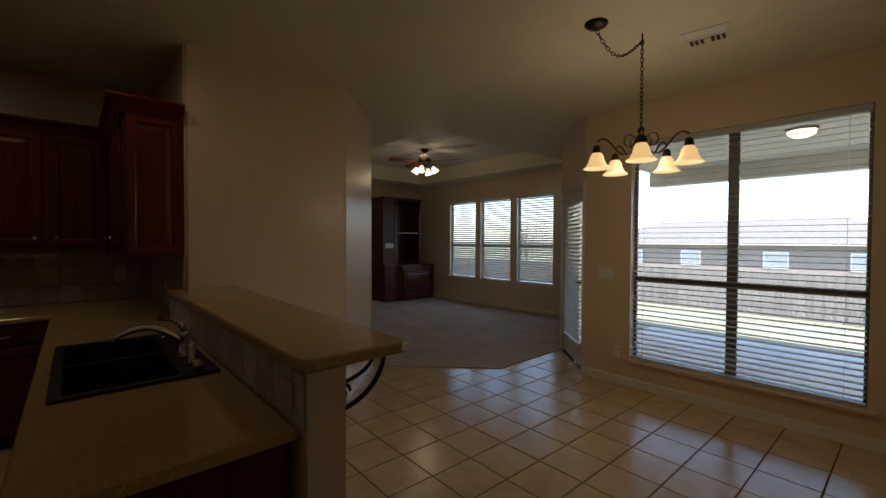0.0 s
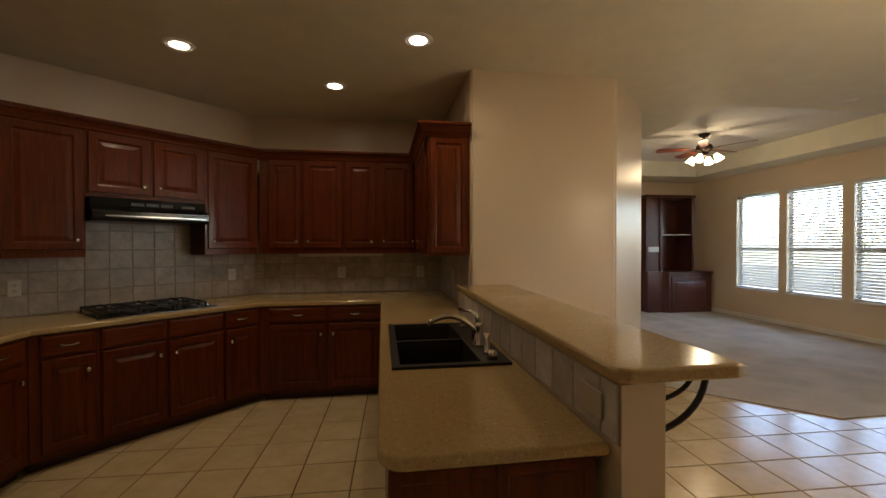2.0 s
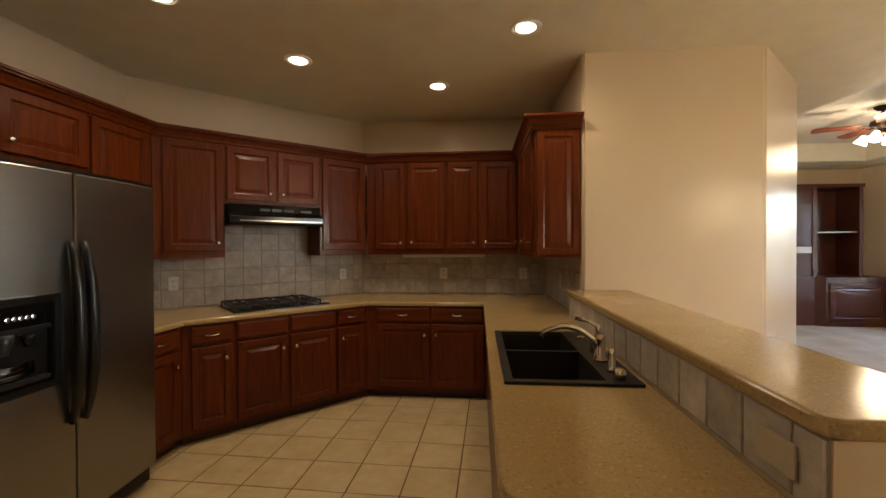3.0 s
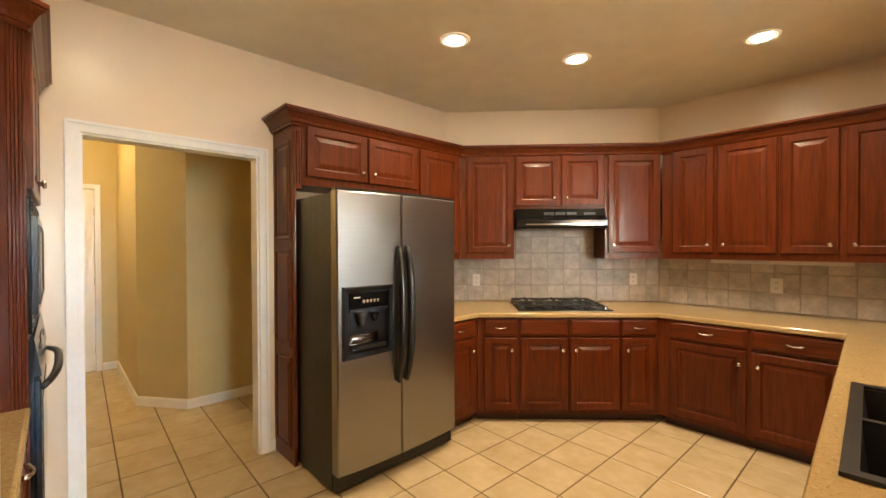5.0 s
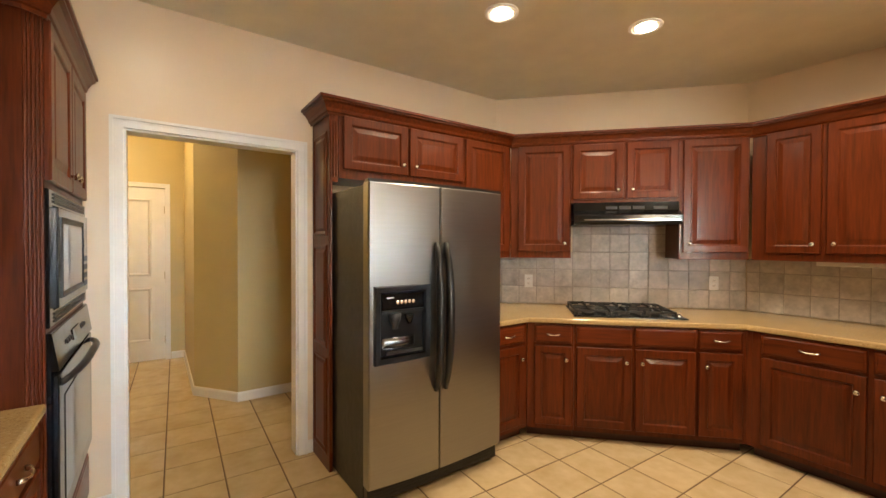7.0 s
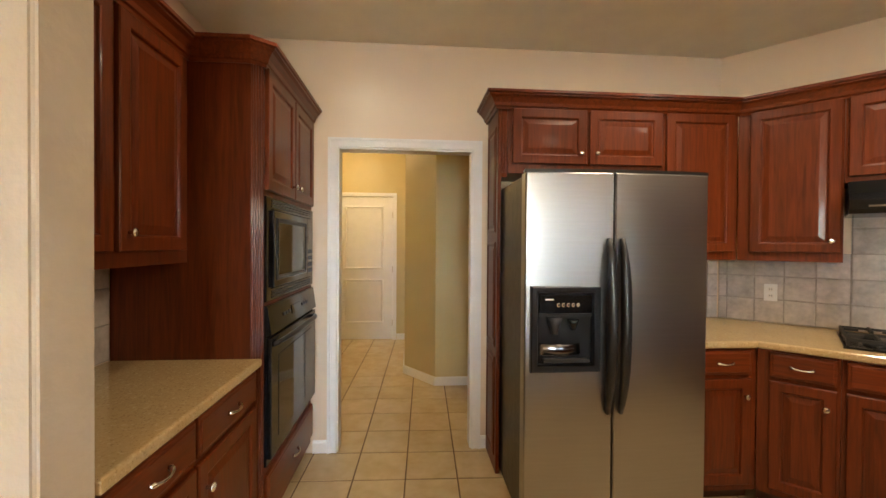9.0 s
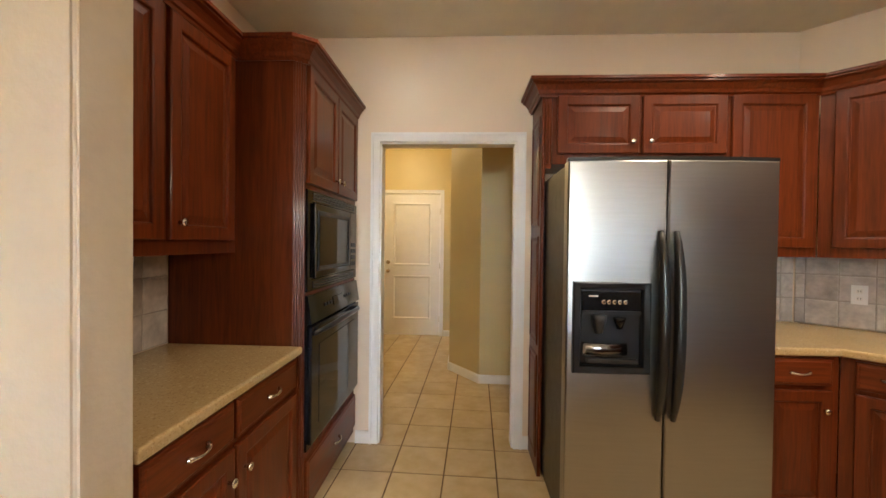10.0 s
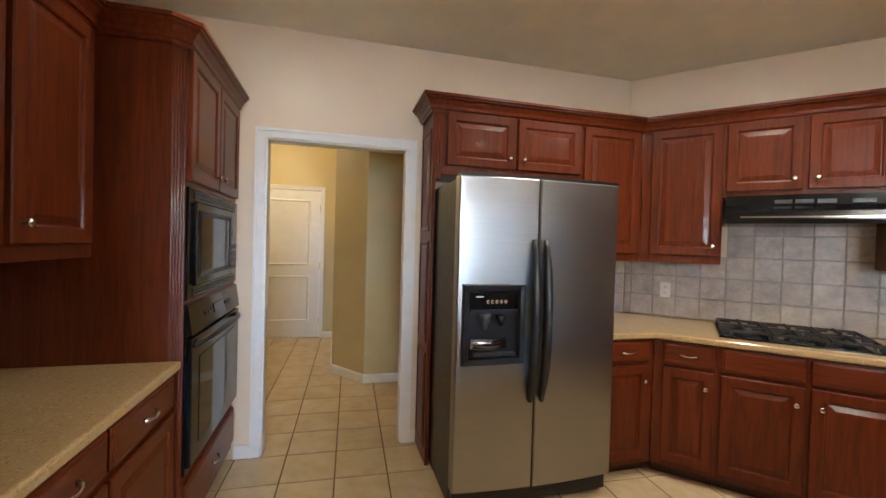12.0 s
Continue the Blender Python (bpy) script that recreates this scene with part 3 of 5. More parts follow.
M_BGROUT = mat("grey_grout", (0.41, 0.37, 0.325), 0.8, var=0.12, scale=25)
M_BRONZE = mat("oil_rubbed_bronze", (0.045, 0.028, 0.018), 0.42, metal=0.7, var=0.2, scale=20)
M_BLADE = mat("reddish_fan_blade_wood", (0.20, 0.055, 0.03), 0.3, var=0.15, stretch=(2, 14, 14))
M_SLAT = mat("white_blind_slat", (0.72, 0.72, 0.70), 0.45, var=0.03)
slat_nodes = M_SLAT.node_tree.nodes
glow_through, both = slat_nodes.new("ShaderNodeBsdfTranslucent"), slat_nodes.new("ShaderNodeMixShader")
glow_through.inputs[0].default_value, both.inputs[0].default_value = (0.8, 0.8, 0.78, 1), 0.3
M_SLAT.node_tree.links.new(slat_nodes["Principled BSDF"].outputs[0], both.inputs[1])
M_SLAT.node_tree.links.new(glow_through.outputs[0], both.inputs[2])
M_SLAT.node_tree.links.new(both.outputs[0], slat_nodes["Material Output"].inputs[0])
M_FRAME = mat("dark_window_frame", (0.22, 0.21, 0.195), 0.45, var=0.1)
M_SHADE = glowing("lit_amber_glass_shade", (1.0, 0.62, 0.24), 0.16)
M_FANSHADE = glowing("lit_frosted_glass_shade", (1.0, 0.82, 0.55), 0.35)
M_BULB = glowing("lit_bulb", (1.0, 0.82, 0.56), 1.5)
M_CHBULB = glowing("lit_amber_bulb", (1.0, 0.75, 0.40), 0.8)
M_GLASS = glassy("window_glass")
M_MESHGLASS = mat("entertainment_shelf_edge", (0.5, 0.5, 0.48), 0.2)


def lamp(name, kind, loc, energy, color=WARM, size=0.05, spot=None, blend=0.5):
    l = bpy.data.lights.new(name, kind)
    l.energy, l.color = energy, color
    if kind == "AREA":
        l.shape, l.size = "DISK", size
        l.spread = radians(spot or 150)
    else:
        l.shadow_soft_size = size
    ob = new(name, l)
    ob.location = loc
    return ob


# ---- recessed ceiling lights ----
CANS = [(-0.68, 3.90), (0.29, 4.48), (0.93, 3.60), (-1.085, 3.075), (-1.15, 1.38)]
for x, y in CANS:
    ob = thing("recessed_light", Matrix.Translation((x, y, CEIL)), "lit round recessed ceiling light with a white trim ring", "ceiling light", "recessed kitchen lights")
    bm = lathe([(0.098, 0.004), (0.098, -0.004), (0.09, -0.009), (0.076, -0.008), (0.072, 0.004)], 28)
    part("trim_ring", bm, M_PLATE, ob, smooth=True)
    part("bulb_face", lathe([(0.001, -0.0105), (0.040, -0.0095), (0.064, -0.005)], 24), M_BULB, ob, "glowing frosted bulb face", smooth=True)
    part("reflector", lathe([(0.0645, -0.0045), (0.068, -0.005), (0.0715, -0.006)], 24), M_PLATE, ob, "white reflector cup", smooth=True)
    lamp("recessed_lamp", "AREA", (x, y, CEIL - 0.012), CAN_W * (0.22 if y < 2 else 1.0), size=0.085, spot=148)

# ---- refrigerator ----
m_fr, _ = along((-1.315, 2.345), (-1.315, 3.297))
m_fr = m_fr @ Matrix.Diagonal((1.029, 1.0, 1.02, 1.0))
fr = thing("refrigerator", m_fr, "side-by-side stainless steel refrigerator with black handles and an ice dispenser", "refrigerator")
FW, SPLIT, FB = 0.925, 0.430, 0.03
part("case", cube(0.004, FW - 0.004, 0.075, 0.80, 0.02, 1.735, bevel=0.004), M_FRIDGE_SIDE, fr, "dark textured steel case")
part("top_trim", prism([(0.006, 0.06), *[(FW * k / 14, -FB * math.sin(math.pi * k / 14) ** 0.8 + 0.004) for k in range(0, 15)], (FW - 0.006, 0.06)], 1.746, 1.762), M_BLACKP, fr)


def bulge(u):
    return -FB * math.sin(math.pi * min(1, max(0, u / FW))) ** 0.8


def fridge_door(u0, u1, z0, z1, hole=None, n=14):
    """A steel door skin, gently bowed, with rolled sides; hole (u0, u1, z0, z1) is left open."""
    bm = bmesh.new()
    us = sorted({u0 + (u1 - u0) * k / n for k in range(n + 1)} | ({hole[0], hole[1]} if hole else set()) | {u0 + 0.006, u1 - 0.006})
    zs = sorted({z0, z0 + 0.006, z1 - 0.006, z1} | ({hole[2], hole[3]} if hole else set()))
    grid = {}
    for a, u in enumerate(us):
        for b, z in enumerate(zs):
            edge = 0.007 if a in (0, len(us) - 1) else 0
            edge = max(edge, 0.005 if b in (0, len(zs) - 1) else 0)
            grid[a, b] = bm.verts.new((u, bulge(u) + edge, z))
    for a in range(len(us) - 1):
        for b in range(len(zs) - 1):
            if hole and hole[0] - 1e-6 <= us[a] < hole[1] - 1e-6 and hole[2] - 1e-6 <= zs[b] < hole[3] - 1e-6:
                continue
            bm.faces.new((grid[a, b], grid[a + 1, b], grid[a + 1, b + 1], grid[a, b + 1]))
    ret = bmesh.ops.extrude_edge_only(bm, edges=[e for e in bm.edges if e.is_boundary])
    for v in [g for g in ret["geom"] if isinstance(g, bmesh.types.BMVert)]:
        v.co.y = 0.07
    return bm


DISP = (0.030, 0.366, 0.785, 1.195)
freezer = part("freezer_door", fridge_door(0.002, SPLIT - 0.004, 0.125, 1.745, DISP), M_STEEL, fr, smooth=False)
part("fridge_door", fridge_door(SPLIT + 0.004, FW - 0.002, 0.125, 1.745), M_STEEL, fr)
part("gasket", cube(0.012, FW - 0.012, 0.071, 0.0745, 0.13, 1.735), M_BLACKP, fr)
part("divider", cube(SPLIT - 0.003, SPLIT + 0.003, bulge(SPLIT) + 0.012, 0.07, 0.13, 1.74), M_BLACKP, fr)
part("kick_grille", cube(0.01, FW - 0.01, 0.035, 0.12, 0.025, 0.115, bevel=0.004), M_BLACKP, fr)
for k in range(4):
    part("grille_slot", cube(0.05, FW - 0.05, 0.0325, 0.0345, 0.04 + k * 0.018, 0.048 + k * 0.018), M_GREYP, fr)
for u in (0.05, FW - 0.05):
    part("roller", lathe([(0.02, -0.012), (0.02, 0.012)], 12, m=pose(u, 0.09, 0.02, 0, 90)), M_BLACKP, fr)
for sgn in (-1, 1):
    pts, rad = [], []
    for k in range(17):
        s = k / 8 - 1
        z = 1.008 + s * 0.42
        pts.append((SPLIT + sgn * 0.033, bulge(SPLIT) - 0.012 - 0.045 * (1 - abs(s) ** 2.6), z))
        rad.append(0.012 + 0.014 * (1 - abs(s) ** 3))
    ob = part("handle", tube(pts, 0.02, 12, radii=rad), M_BLACKP, fr, "long bowed black handle", smooth=True)
dy = -0.022
disp = part("dispenser", ring_panel(DISP[1] - DISP[0] + 0.006, DISP[3] - DISP[2] + 0.006,
            [(0, 0.02), (0, -0.012), (0.006, -0.017), (0.030, -0.014), (0.036, -0.004), (0.038, 0.055)]), M_BLACKP, fr, "black plastic ice and water dispenser",
            at=Matrix.Translation((DISP[0] - 0.003, -0.012, DISP[2] - 0.003)))
# the dispenser's face: control strip above, niche below
part("control_strip", cube(0.042, 0.300, -0.006, 0.0, 0.285, 0.372, bevel=0.002), M_BLACK, disp, "glossy black control strip")
part("niche_frame", cube(0.042, 0.300, -0.010, 0.0, 0.268, 0.284), M_GREYP, disp)
for k in range(5):
    part("button", lathe([(0.010, 0), (0.010, 0.004), (0.006, 0.006)], 12, m=pose(0.135 + 0.024 * k, -0.006, 0.325, 90)), M_CHROME, disp)
part("marking", cube(0.07, 0.11, -0.0075, -0.0063, 0.348, 0.354), M_PLATE, disp)
part("spout", lathe([(0.034, 0.03), (0.03, 0.0), (0.018, -0.03), (0.016, -0.05)], 14, m=pose(0.115, -0.012, 0.235)), M_GREYP, disp, smooth=True)
part("spout", lathe([(0.028, 0.02), (0.022, 0.0), (0.012, -0.03)], 14, m=pose(0.205, -0.010, 0.235)), M_BLACK, disp, smooth=True)
bm = bmesh.new()
band = [[bm.verts.new((0.05 + 0.20 * k / 12, 0.012 + off - 0.026 * math.sin(math.pi * k / 12), z)) for k in range(13)]
        for off, z in ((0.010, 0.078), (0.002, 0.084), (0.0, 0.100), (0.002, 0.130), (0.008, 0.136))]
for lo_, hi_ in zip(band, band[1:]):
    for k in range(12):
        bm.faces.new((lo_[k], lo_[k + 1], hi_[k + 1], hi_[k]))
bmesh.ops.solidify(bm, geom=bm.faces[:], thickness=0.003)
part("paddle", bm, M_DCHROME, disp, "curved chrome dispenser paddle", smooth=True)
part("drip_tray", cube(0.06, 0.28, -0.028, 0.0, 0.052, 0.070, bevel=0.003), M_GREYP, disp)

# ---- oven and microwave ----


def built_in(name, z0, z1, label, category, u0=0.04, u1=0.912):
    return thing(name, m_tw @ Matrix.Translation((u0, -0.001, z0)), label, category), u1 - u0, z1 - z0


mw, w, h = built_in("microwave", 1.150, 1.640, "black built-in microwave with a trim kit in the oven tower", "microwave")
part("trim_kit", ring_panel(w, h, [(0, 0), (0, -0.008), (0.003, -0.011), (0.055, -0.011), (0.058, -0.004)]), M_BLACK, mw)
for k in range(3):
    part("vent_slat", cube(0.07, w - 0.07, -0.015, -0.0115, h - 0.045 + 0.013 * k, h - 0.037 + 0.013 * k), M_GREYP, mw)
for k in range(3):
    part("vent_slat", cube(0.07, w - 0.07, -0.015, -0.0115, 0.011 + 0.013 * k, 0.019 + 0.013 * k), M_GREYP, mw)
mdoor = part("microwave_door", cube(0.062, w - 0.20, -0.026, -0.0055, 0.062, h - 0.062, bevel=0.004), M_BLACK, mw)
part("window_surround", ring_panel(w - 0.33, h - 0.19, [(0, 0), (0, -0.004), (0.012, -0.006), (0.02, -0.001)]), M_GREYP, mdoor, "dark grey window surround", at=Matrix.Translation((0.095, -0.0265, 0.095)))
part("window", cube(0.118, w - 0.258, -0.0288, -0.0278, 0.118, h - 0.118), M_OVENGLASS, mdoor, "dark glass window")
part("control_panel", cube(w - 0.196, w - 0.062, -0.025, -0.0055, 0.062, h - 0.062, bevel=0.003), M_BLACK, mw)
for r in range(4):
    for c in range(3):
        part("key", cube(w - 0.18 + c * 0.036, w - 0.155 + c * 0.036, -0.0265, -0.0252, 0.09 + r * 0.04, 0.115 + r * 0.04), M_GREYP, mw)
part("display", cube(w - 0.18, w - 0.08, -0.0265, -0.0252, 0.28, 0.32), M_OVENGLASS, mw)

ov, w, h = built_in("wall_oven", 0.385, 1.132, "black glass built-in wall oven with a bowed handle", "oven")
part("frame", cube(0, w, -0.012, 0.0, 0, h), M_BLACK, ov)
bm = prism([(-0.0125, h - 0.135), (-0.034, h - 0.135), (-0.016, h - 0.008), (-0.014, h - 0.004)], 0, w)
bmesh.ops.transform(bm, matrix=Matrix(((0, 0, 1, 0), (1, 0, 0, 0), (0, 1, 0, 0), (0, 0, 0, 1))), verts=bm.verts)
part("control_panel", bm, M_BLACK, ov)
part("clock_display", cube(-0.09, 0.09, -0.0025, -0.0008, -0.022, 0.022), M_OVENGLASS, ov, at=pose(w * 0.5, -0.0255, h - 0.07, -8))
for k in (-1, 1):
    for j in range(3):
        part("button", cube(-0.014, 0.014, -0.004, -0.0008, -0.008, 0.008), M_GREYP, ov, at=pose(w * 0.5 + k * (0.13 + 0.045 * j), -0.0255, h - 0.07, -8))
odoor = part("oven_door", cube(0.008, w - 0.008, -0.032, -0.0125, 0.03, h - 0.15, bevel=0.005), M_BLACK, ov)
part("window", cube(0.11, w - 0.11, -0.0345, -0.0325, 0.10, h - 0.25), M_OVENGLASS, odoor, "dark glass window")
hp, hr = [], []
for k in range(15):
    s = k / 7 - 1
    hp.append((w / 2 + s * (w / 2 - 0.035), -0.034 - 0.045 * (1 - abs(s) ** 3), h - 0.185 + 0.02 * (1 - s * s)))
    hr.append(0.011 + 0.004 * (1 - s * s))
part("oven_handle", tube(hp, 0.013, 10, radii=hr), M_BLACKP, odoor, smooth=True)

# ---- cooktop and hood ----
m_ct, _ = along(B1, B2)
ck = thing("gas_cooktop", m_ct @ Matrix.Translation((0.745, 0.33, CT)), "black gas cooktop with five cast iron burner grates", "cooktop")
part("glass_plate", cube(-0.395, 0.395, -0.255, 0.255, 0.0, 0.010, bevel=0.004), M_BLACK, ck)
part("front_rim", cube(-0.398, 0.398, -0.259, -0.2555, 0.0, 0.008), M_BLACK, ck)
BURN = [(-0.27, -0.12, 0.045), (-0.27, 0.13, 0.035), (0.0, 0.03, 0.055), (0.22, -0.12, 0.035), (0.22, 0.13, 0.045)]
for x, y, r in BURN:
    part("burner", lathe([(r, 0), (r, 0.008), (r * 0.75, 0.012), (r * 0.75, 0.018), (r * 0.3, 0.021)], 16, m=pose(x, y, 0.010)), M_IRON, ck, "black cast burner cap")
for x0, x1 in ((-0.385, -0.145), (-0.135, 0.105), (0.115, 0.33)):
    bm = bmesh.new()
    for a in (x0, x1 - 0.012):
        box(bm, a, a + 0.012, -0.225, 0.225, 0.036, 0.050)
    for yy in (-0.225, -0.006, 0.213):
        box(bm, x0 + 0.012, x1 - 0.012, yy, yy + 0.012, 0.036, 0.050)
    mid = (x0 + x1) / 2
    box(bm, mid - 0.006, mid + 0.006, -0.213, -0.05, 0.040, 0.056), box(bm, mid - 0.006, mid + 0.006, 0.05, 0.213, 0.040, 0.056)
    for xx in (x0 + 0.012, mid + 0.045):
        for yy in (-0.122, 0.108):
            box(bm, xx, xx + (mid - x0) - 0.06, yy, yy + 0.012, 0.040, 0.056)
    for xx in (x0, x1 - 0.012):
        for yy in (-0.225, 0.213):
            box(bm, xx, xx + 0.012, yy, yy + 0.012, 0.010, 0.036)
    part("grate", bm, M_IRON, ck, "black cast iron grate")
for k in range(5):
    part("control_knob", lathe([(0.019, 0), (0.018, 0.014), (0.012, 0.018), (0.003, 0.02)], 14, m=pose(0.362, -0.17 + 0.085 * k, 0.010)), M_STEEL if k % 2 else M_NICKEL, ck)
m_up, _ = along(U1, U2)
hood = thing("range_hood", m_up @ Matrix.Translation((0.505, 0, 1.602)), "black under-cabinet range hood with a brushed steel lip", "range hood")
bm = prism([(0.325, 0.182), (-0.05, 0.182), (-0.06, 0.115), (-0.135, 0.075), (-0.135, 0.025), (-0.12, 0.0), (0.325, 0.0)], 0.002, 0.782)
bmesh.ops.transform(bm, matrix=Matrix(((0, 0, 1, 0), (1, 0, 0, 0), (0, 1, 0, 0), (0, 0, 0, 1))), verts=bm.verts)
part("shell", bm, M_BLACK, hood)
part("front_lip", cube(0.075, 0.765, -0.1395, -0.1355, 0.033, 0.044, bevel=0.0015), M_DCHROME, hood, "brushed steel front lip")
for k in range(3):
    part("vent_slot", cube(0.25 + k * 0.10, 0.335 + k * 0.10, -0.0585, -0.056, 0.120, 0.150), M_GREYP, hood)
part("rocker_switch", cube(0.60, 0.70, -0.0585, -0.056, 0.125, 0.148), M_GREYP, hood)
ucl = thing("under_cabinet_light", along(U2, U3)[0] @ Matrix.Translation((0.345, 0.16, 1.300)), "slim white under-cabinet light strip, switched off", "light strip")
part("housing", cube(0, 0.87, 0, 0.05, 0, 0.034, bevel=0.004), M_PLATE, ucl)
part("diffuser", cube(0.03, 0.84, -0.004, -0.0005, 0.006, 0.026), M_PLATE, ucl)

# ---- sink and faucet ----
sk = thing("kitchen_sink", Matrix.Translation((SINK[0], SINK[2], CT)), "black composite double bowl drop-in sink", "sink")
SW, SD = SINK[1] - SINK[0], SINK[3] - SINK[2]
bowls = [(0.035, SW - 0.13, 0.035, SD / 2 - 0.012), (0.035, SW - 0.13, SD / 2 + 0.012, SD - 0.035)]
bm = slab_with_holes(sorted({0, SW, bowls[0][0], bowls[0][1]}), sorted({0, SD, *[b for q in bowls for b in q[2:]]}),
                     lambda u, v: any(q[0] < u < q[1] and q[2] < v < q[3] for q in bowls), 0.001, 0.012, lambda u, v, t: Vector((u, v, t)))
part("rim", bm, M_SINK, sk)
for a, b, c, d in bowls:
    bm = bmesh.new()
    lo = [bm.verts.new((x, y, -0.19)) for x, y in ((a + 0.02, c + 0.02), (b - 0.02, c + 0.02), (b - 0.02, d - 0.02), (a + 0.02, d - 0.02))]
    hi = [bm.verts.new((x, y, 0.0)) for x, y in ((a, c), (b, c), (b, d), (a, d))]
    bm.faces.new(lo)
    for k in range(4):
        bm.faces.new((lo[k], lo[(k + 1) % 4], hi[(k + 1) % 4], hi[k]))
    bowl = part("bowl", bm, M_SINK, sk)
    part("drain", lathe([(0.045, 0), (0.045, 0.004), (0.03, 0.005), (0.028, 0.001)], 16, m=pose((a + b) / 2, (c + d) / 2, -0.189)), M_CHROME, bowl)
fc = thing("kitchen_faucet", Matrix.Translation((1.165, 2.86, CT + 0.012)), "chrome single-lever kitchen faucet with side fittings", "faucet")
part("base", lathe([(0.032, 0), (0.032, 0.008), (0.024, 0.016), (0.021, 0.09), (0.024, 0.10), (0.018, 0.115)], 18), M_CHROME, fc, smooth=True)
sp = [Vector((0, 0, 0.06)).lerp(Vector((-0.24, 0.02, 0.12)), k / 10) + Vector((0, 0, 0.055 * math.sin(math.pi * k / 10))) for k in range(11)]
sp.append(Vector((-0.252, 0.021, 0.095)))
part("spout", tube(sp, 0.012, 10, radii=[0.017 - 0.0006 * k for k in range(12)]), M_CHROME, fc, smooth=True)
part("lever", tube([(0, 0, 0.11), (-0.01, 0.01, 0.15), (-0.035, 0.035, 0.165), (-0.085, 0.085, 0.17)], 0.008, 8, radii=[0.014, 0.011, 0.008, 0.009]), M_CHROME, fc, smooth=True)
part("sprayer", lathe([(0.022, 0), (0.020, 0.012), (0.013, 0.02), (0.015, 0.07), (0.012, 0.095)], 14, m=pose(0.0, -0.16, 0)), M_CHROME, fc, smooth=True)
part("air_gap_cap", lathe([(0.024, 0), (0.024, 0.03), (0.016, 0.04)], 16, m=pose(0.0, -0.25, 0)), M_CHROME, fc, smooth=True)
part("soap_dispenser", tube([(0.0, 0.13, 0), (0.0, 0.13, 0.055), (-0.02, 0.13, 0.075), (-0.07, 0.13, 0.07)], 0.009, 8), M_CHROME, fc, smooth=True)

# ---- outlets and switches ----


def plate(m, w, h, name, label, kind="outlet"):
    ob = thing(name, m, label, "wall plate")
    part("cover_plate", cube(-w / 2, w / 2, -0.007, -0.001, -h / 2, h / 2, bevel=0.002), M_ALMOND if kind == "blank" else M_PLATE, ob)
    n = max(1, round(w / 0.05)) if kind == "switch" else 1
    for k in range(n):
        x = (k - (n - 1) / 2) * 0.046
        if kind == "blank":
            continue
        if kind == "switch":
            part("toggle", cube(x - 0.005, x + 0.005, -0.016, -0.0072, -0.010, 0.012), M_PLATE, ob)
        else:
            for z in (-0.022, 0.022):
                part("socket", cube(x - 0.016, x + 0.016, -0.0095, -0.0072, z - 0.014, z + 0.014, bevel=0.003), M_TRIM, ob)
                for sx in (-0.006, 0.006):
                    part("slot", cube(x + sx - 0.0012, x + sx + 0.0012, -0.0102, -0.0096, z - 0.005, z + 0.006), M_BLACKP, ob)
    return ob


OUT_LABEL = "white double socket outlet on the tiled backsplash"
md, _ = along(C1, C2)
for s, z in ((0.302, 1.112), (1.828, 1.124)):
    plate(md @ Matrix.Translation((s, -0.012, z)), 0.072, 0.115, "wall_outlet", OUT_LABEL)
mb, _ = along(C2, (XR, YB))
for s in (0.90, 1.76):
    plate(mb @ Matrix.Translation((s, -0.012, 1.122)), 0.082, 0.122, "wall_outlet", OUT_LABEL)
plate(along((XR, YB), (XR, YS))[0] @ Matrix.Translation((0.75, -0.012, 1.11)), 0.082, 0.122, "wall_outlet", OUT_LABEL)
plate(pose(1.272, 1.945, 0.985, 0, 0, -90), 0.118, 0.075, "wall_outlet", "almond blank cover plate lying level under the bar top", "blank")
m_nk, _ = along((XN, 2.92), (XN, -1.5))
plate(m_nk @ Matrix.Translation((0.235, 0, 1.115)), 0.165, 0.115, "light_switch", "white triple light switch plate beside the nook window", "switch")
plate(m_nk @ Matrix.Translation((0.355, 0, 0.33)), 0.072, 0.115, "wall_outlet", "white outlet low on the nook wall")

# ---- bracket under the bar ----
br = thing("bar_bracket", pose(1.407, 1.93, 0), "black wrought iron scroll bracket holding the bar top", "bracket")
part("wall_strap", cube(0.0005, 0.008, -0.016, 0.016, 0.86, 1.05), M_IRON, br)
part("top_strap", cube(0.008, 0.22, -0.016, 0.016, 1.056, 1.065), M_IRON, br)
part("curved_strut", tube([(0.008 + 0.205 * math.sin(radians(a)), 0, 1.05 - 0.17 * math.cos(radians(a))) for a in range(0, 91, 9)], 0.009), M_IRON, br, smooth=True)
part("inner_curve", tube([(0.008 + 0.16 * math.sin(radians(a)), 0, 1.05 - 0.08 * math.cos(radians(a))) for a in range(0, 91, 9)], 0.007), M_IRON, br, smooth=True)
part("scroll", tube([(0.045 + (0.032 - 0.00005 * a) * math.cos(radians(a)), 0, 0.94 + (0.032 - 0.00005 * a) * math.sin(radians(a))) for a in range(0, 520, 20)], 0.006), M_IRON, br, smooth=True)

# ---- windows and blinds ----


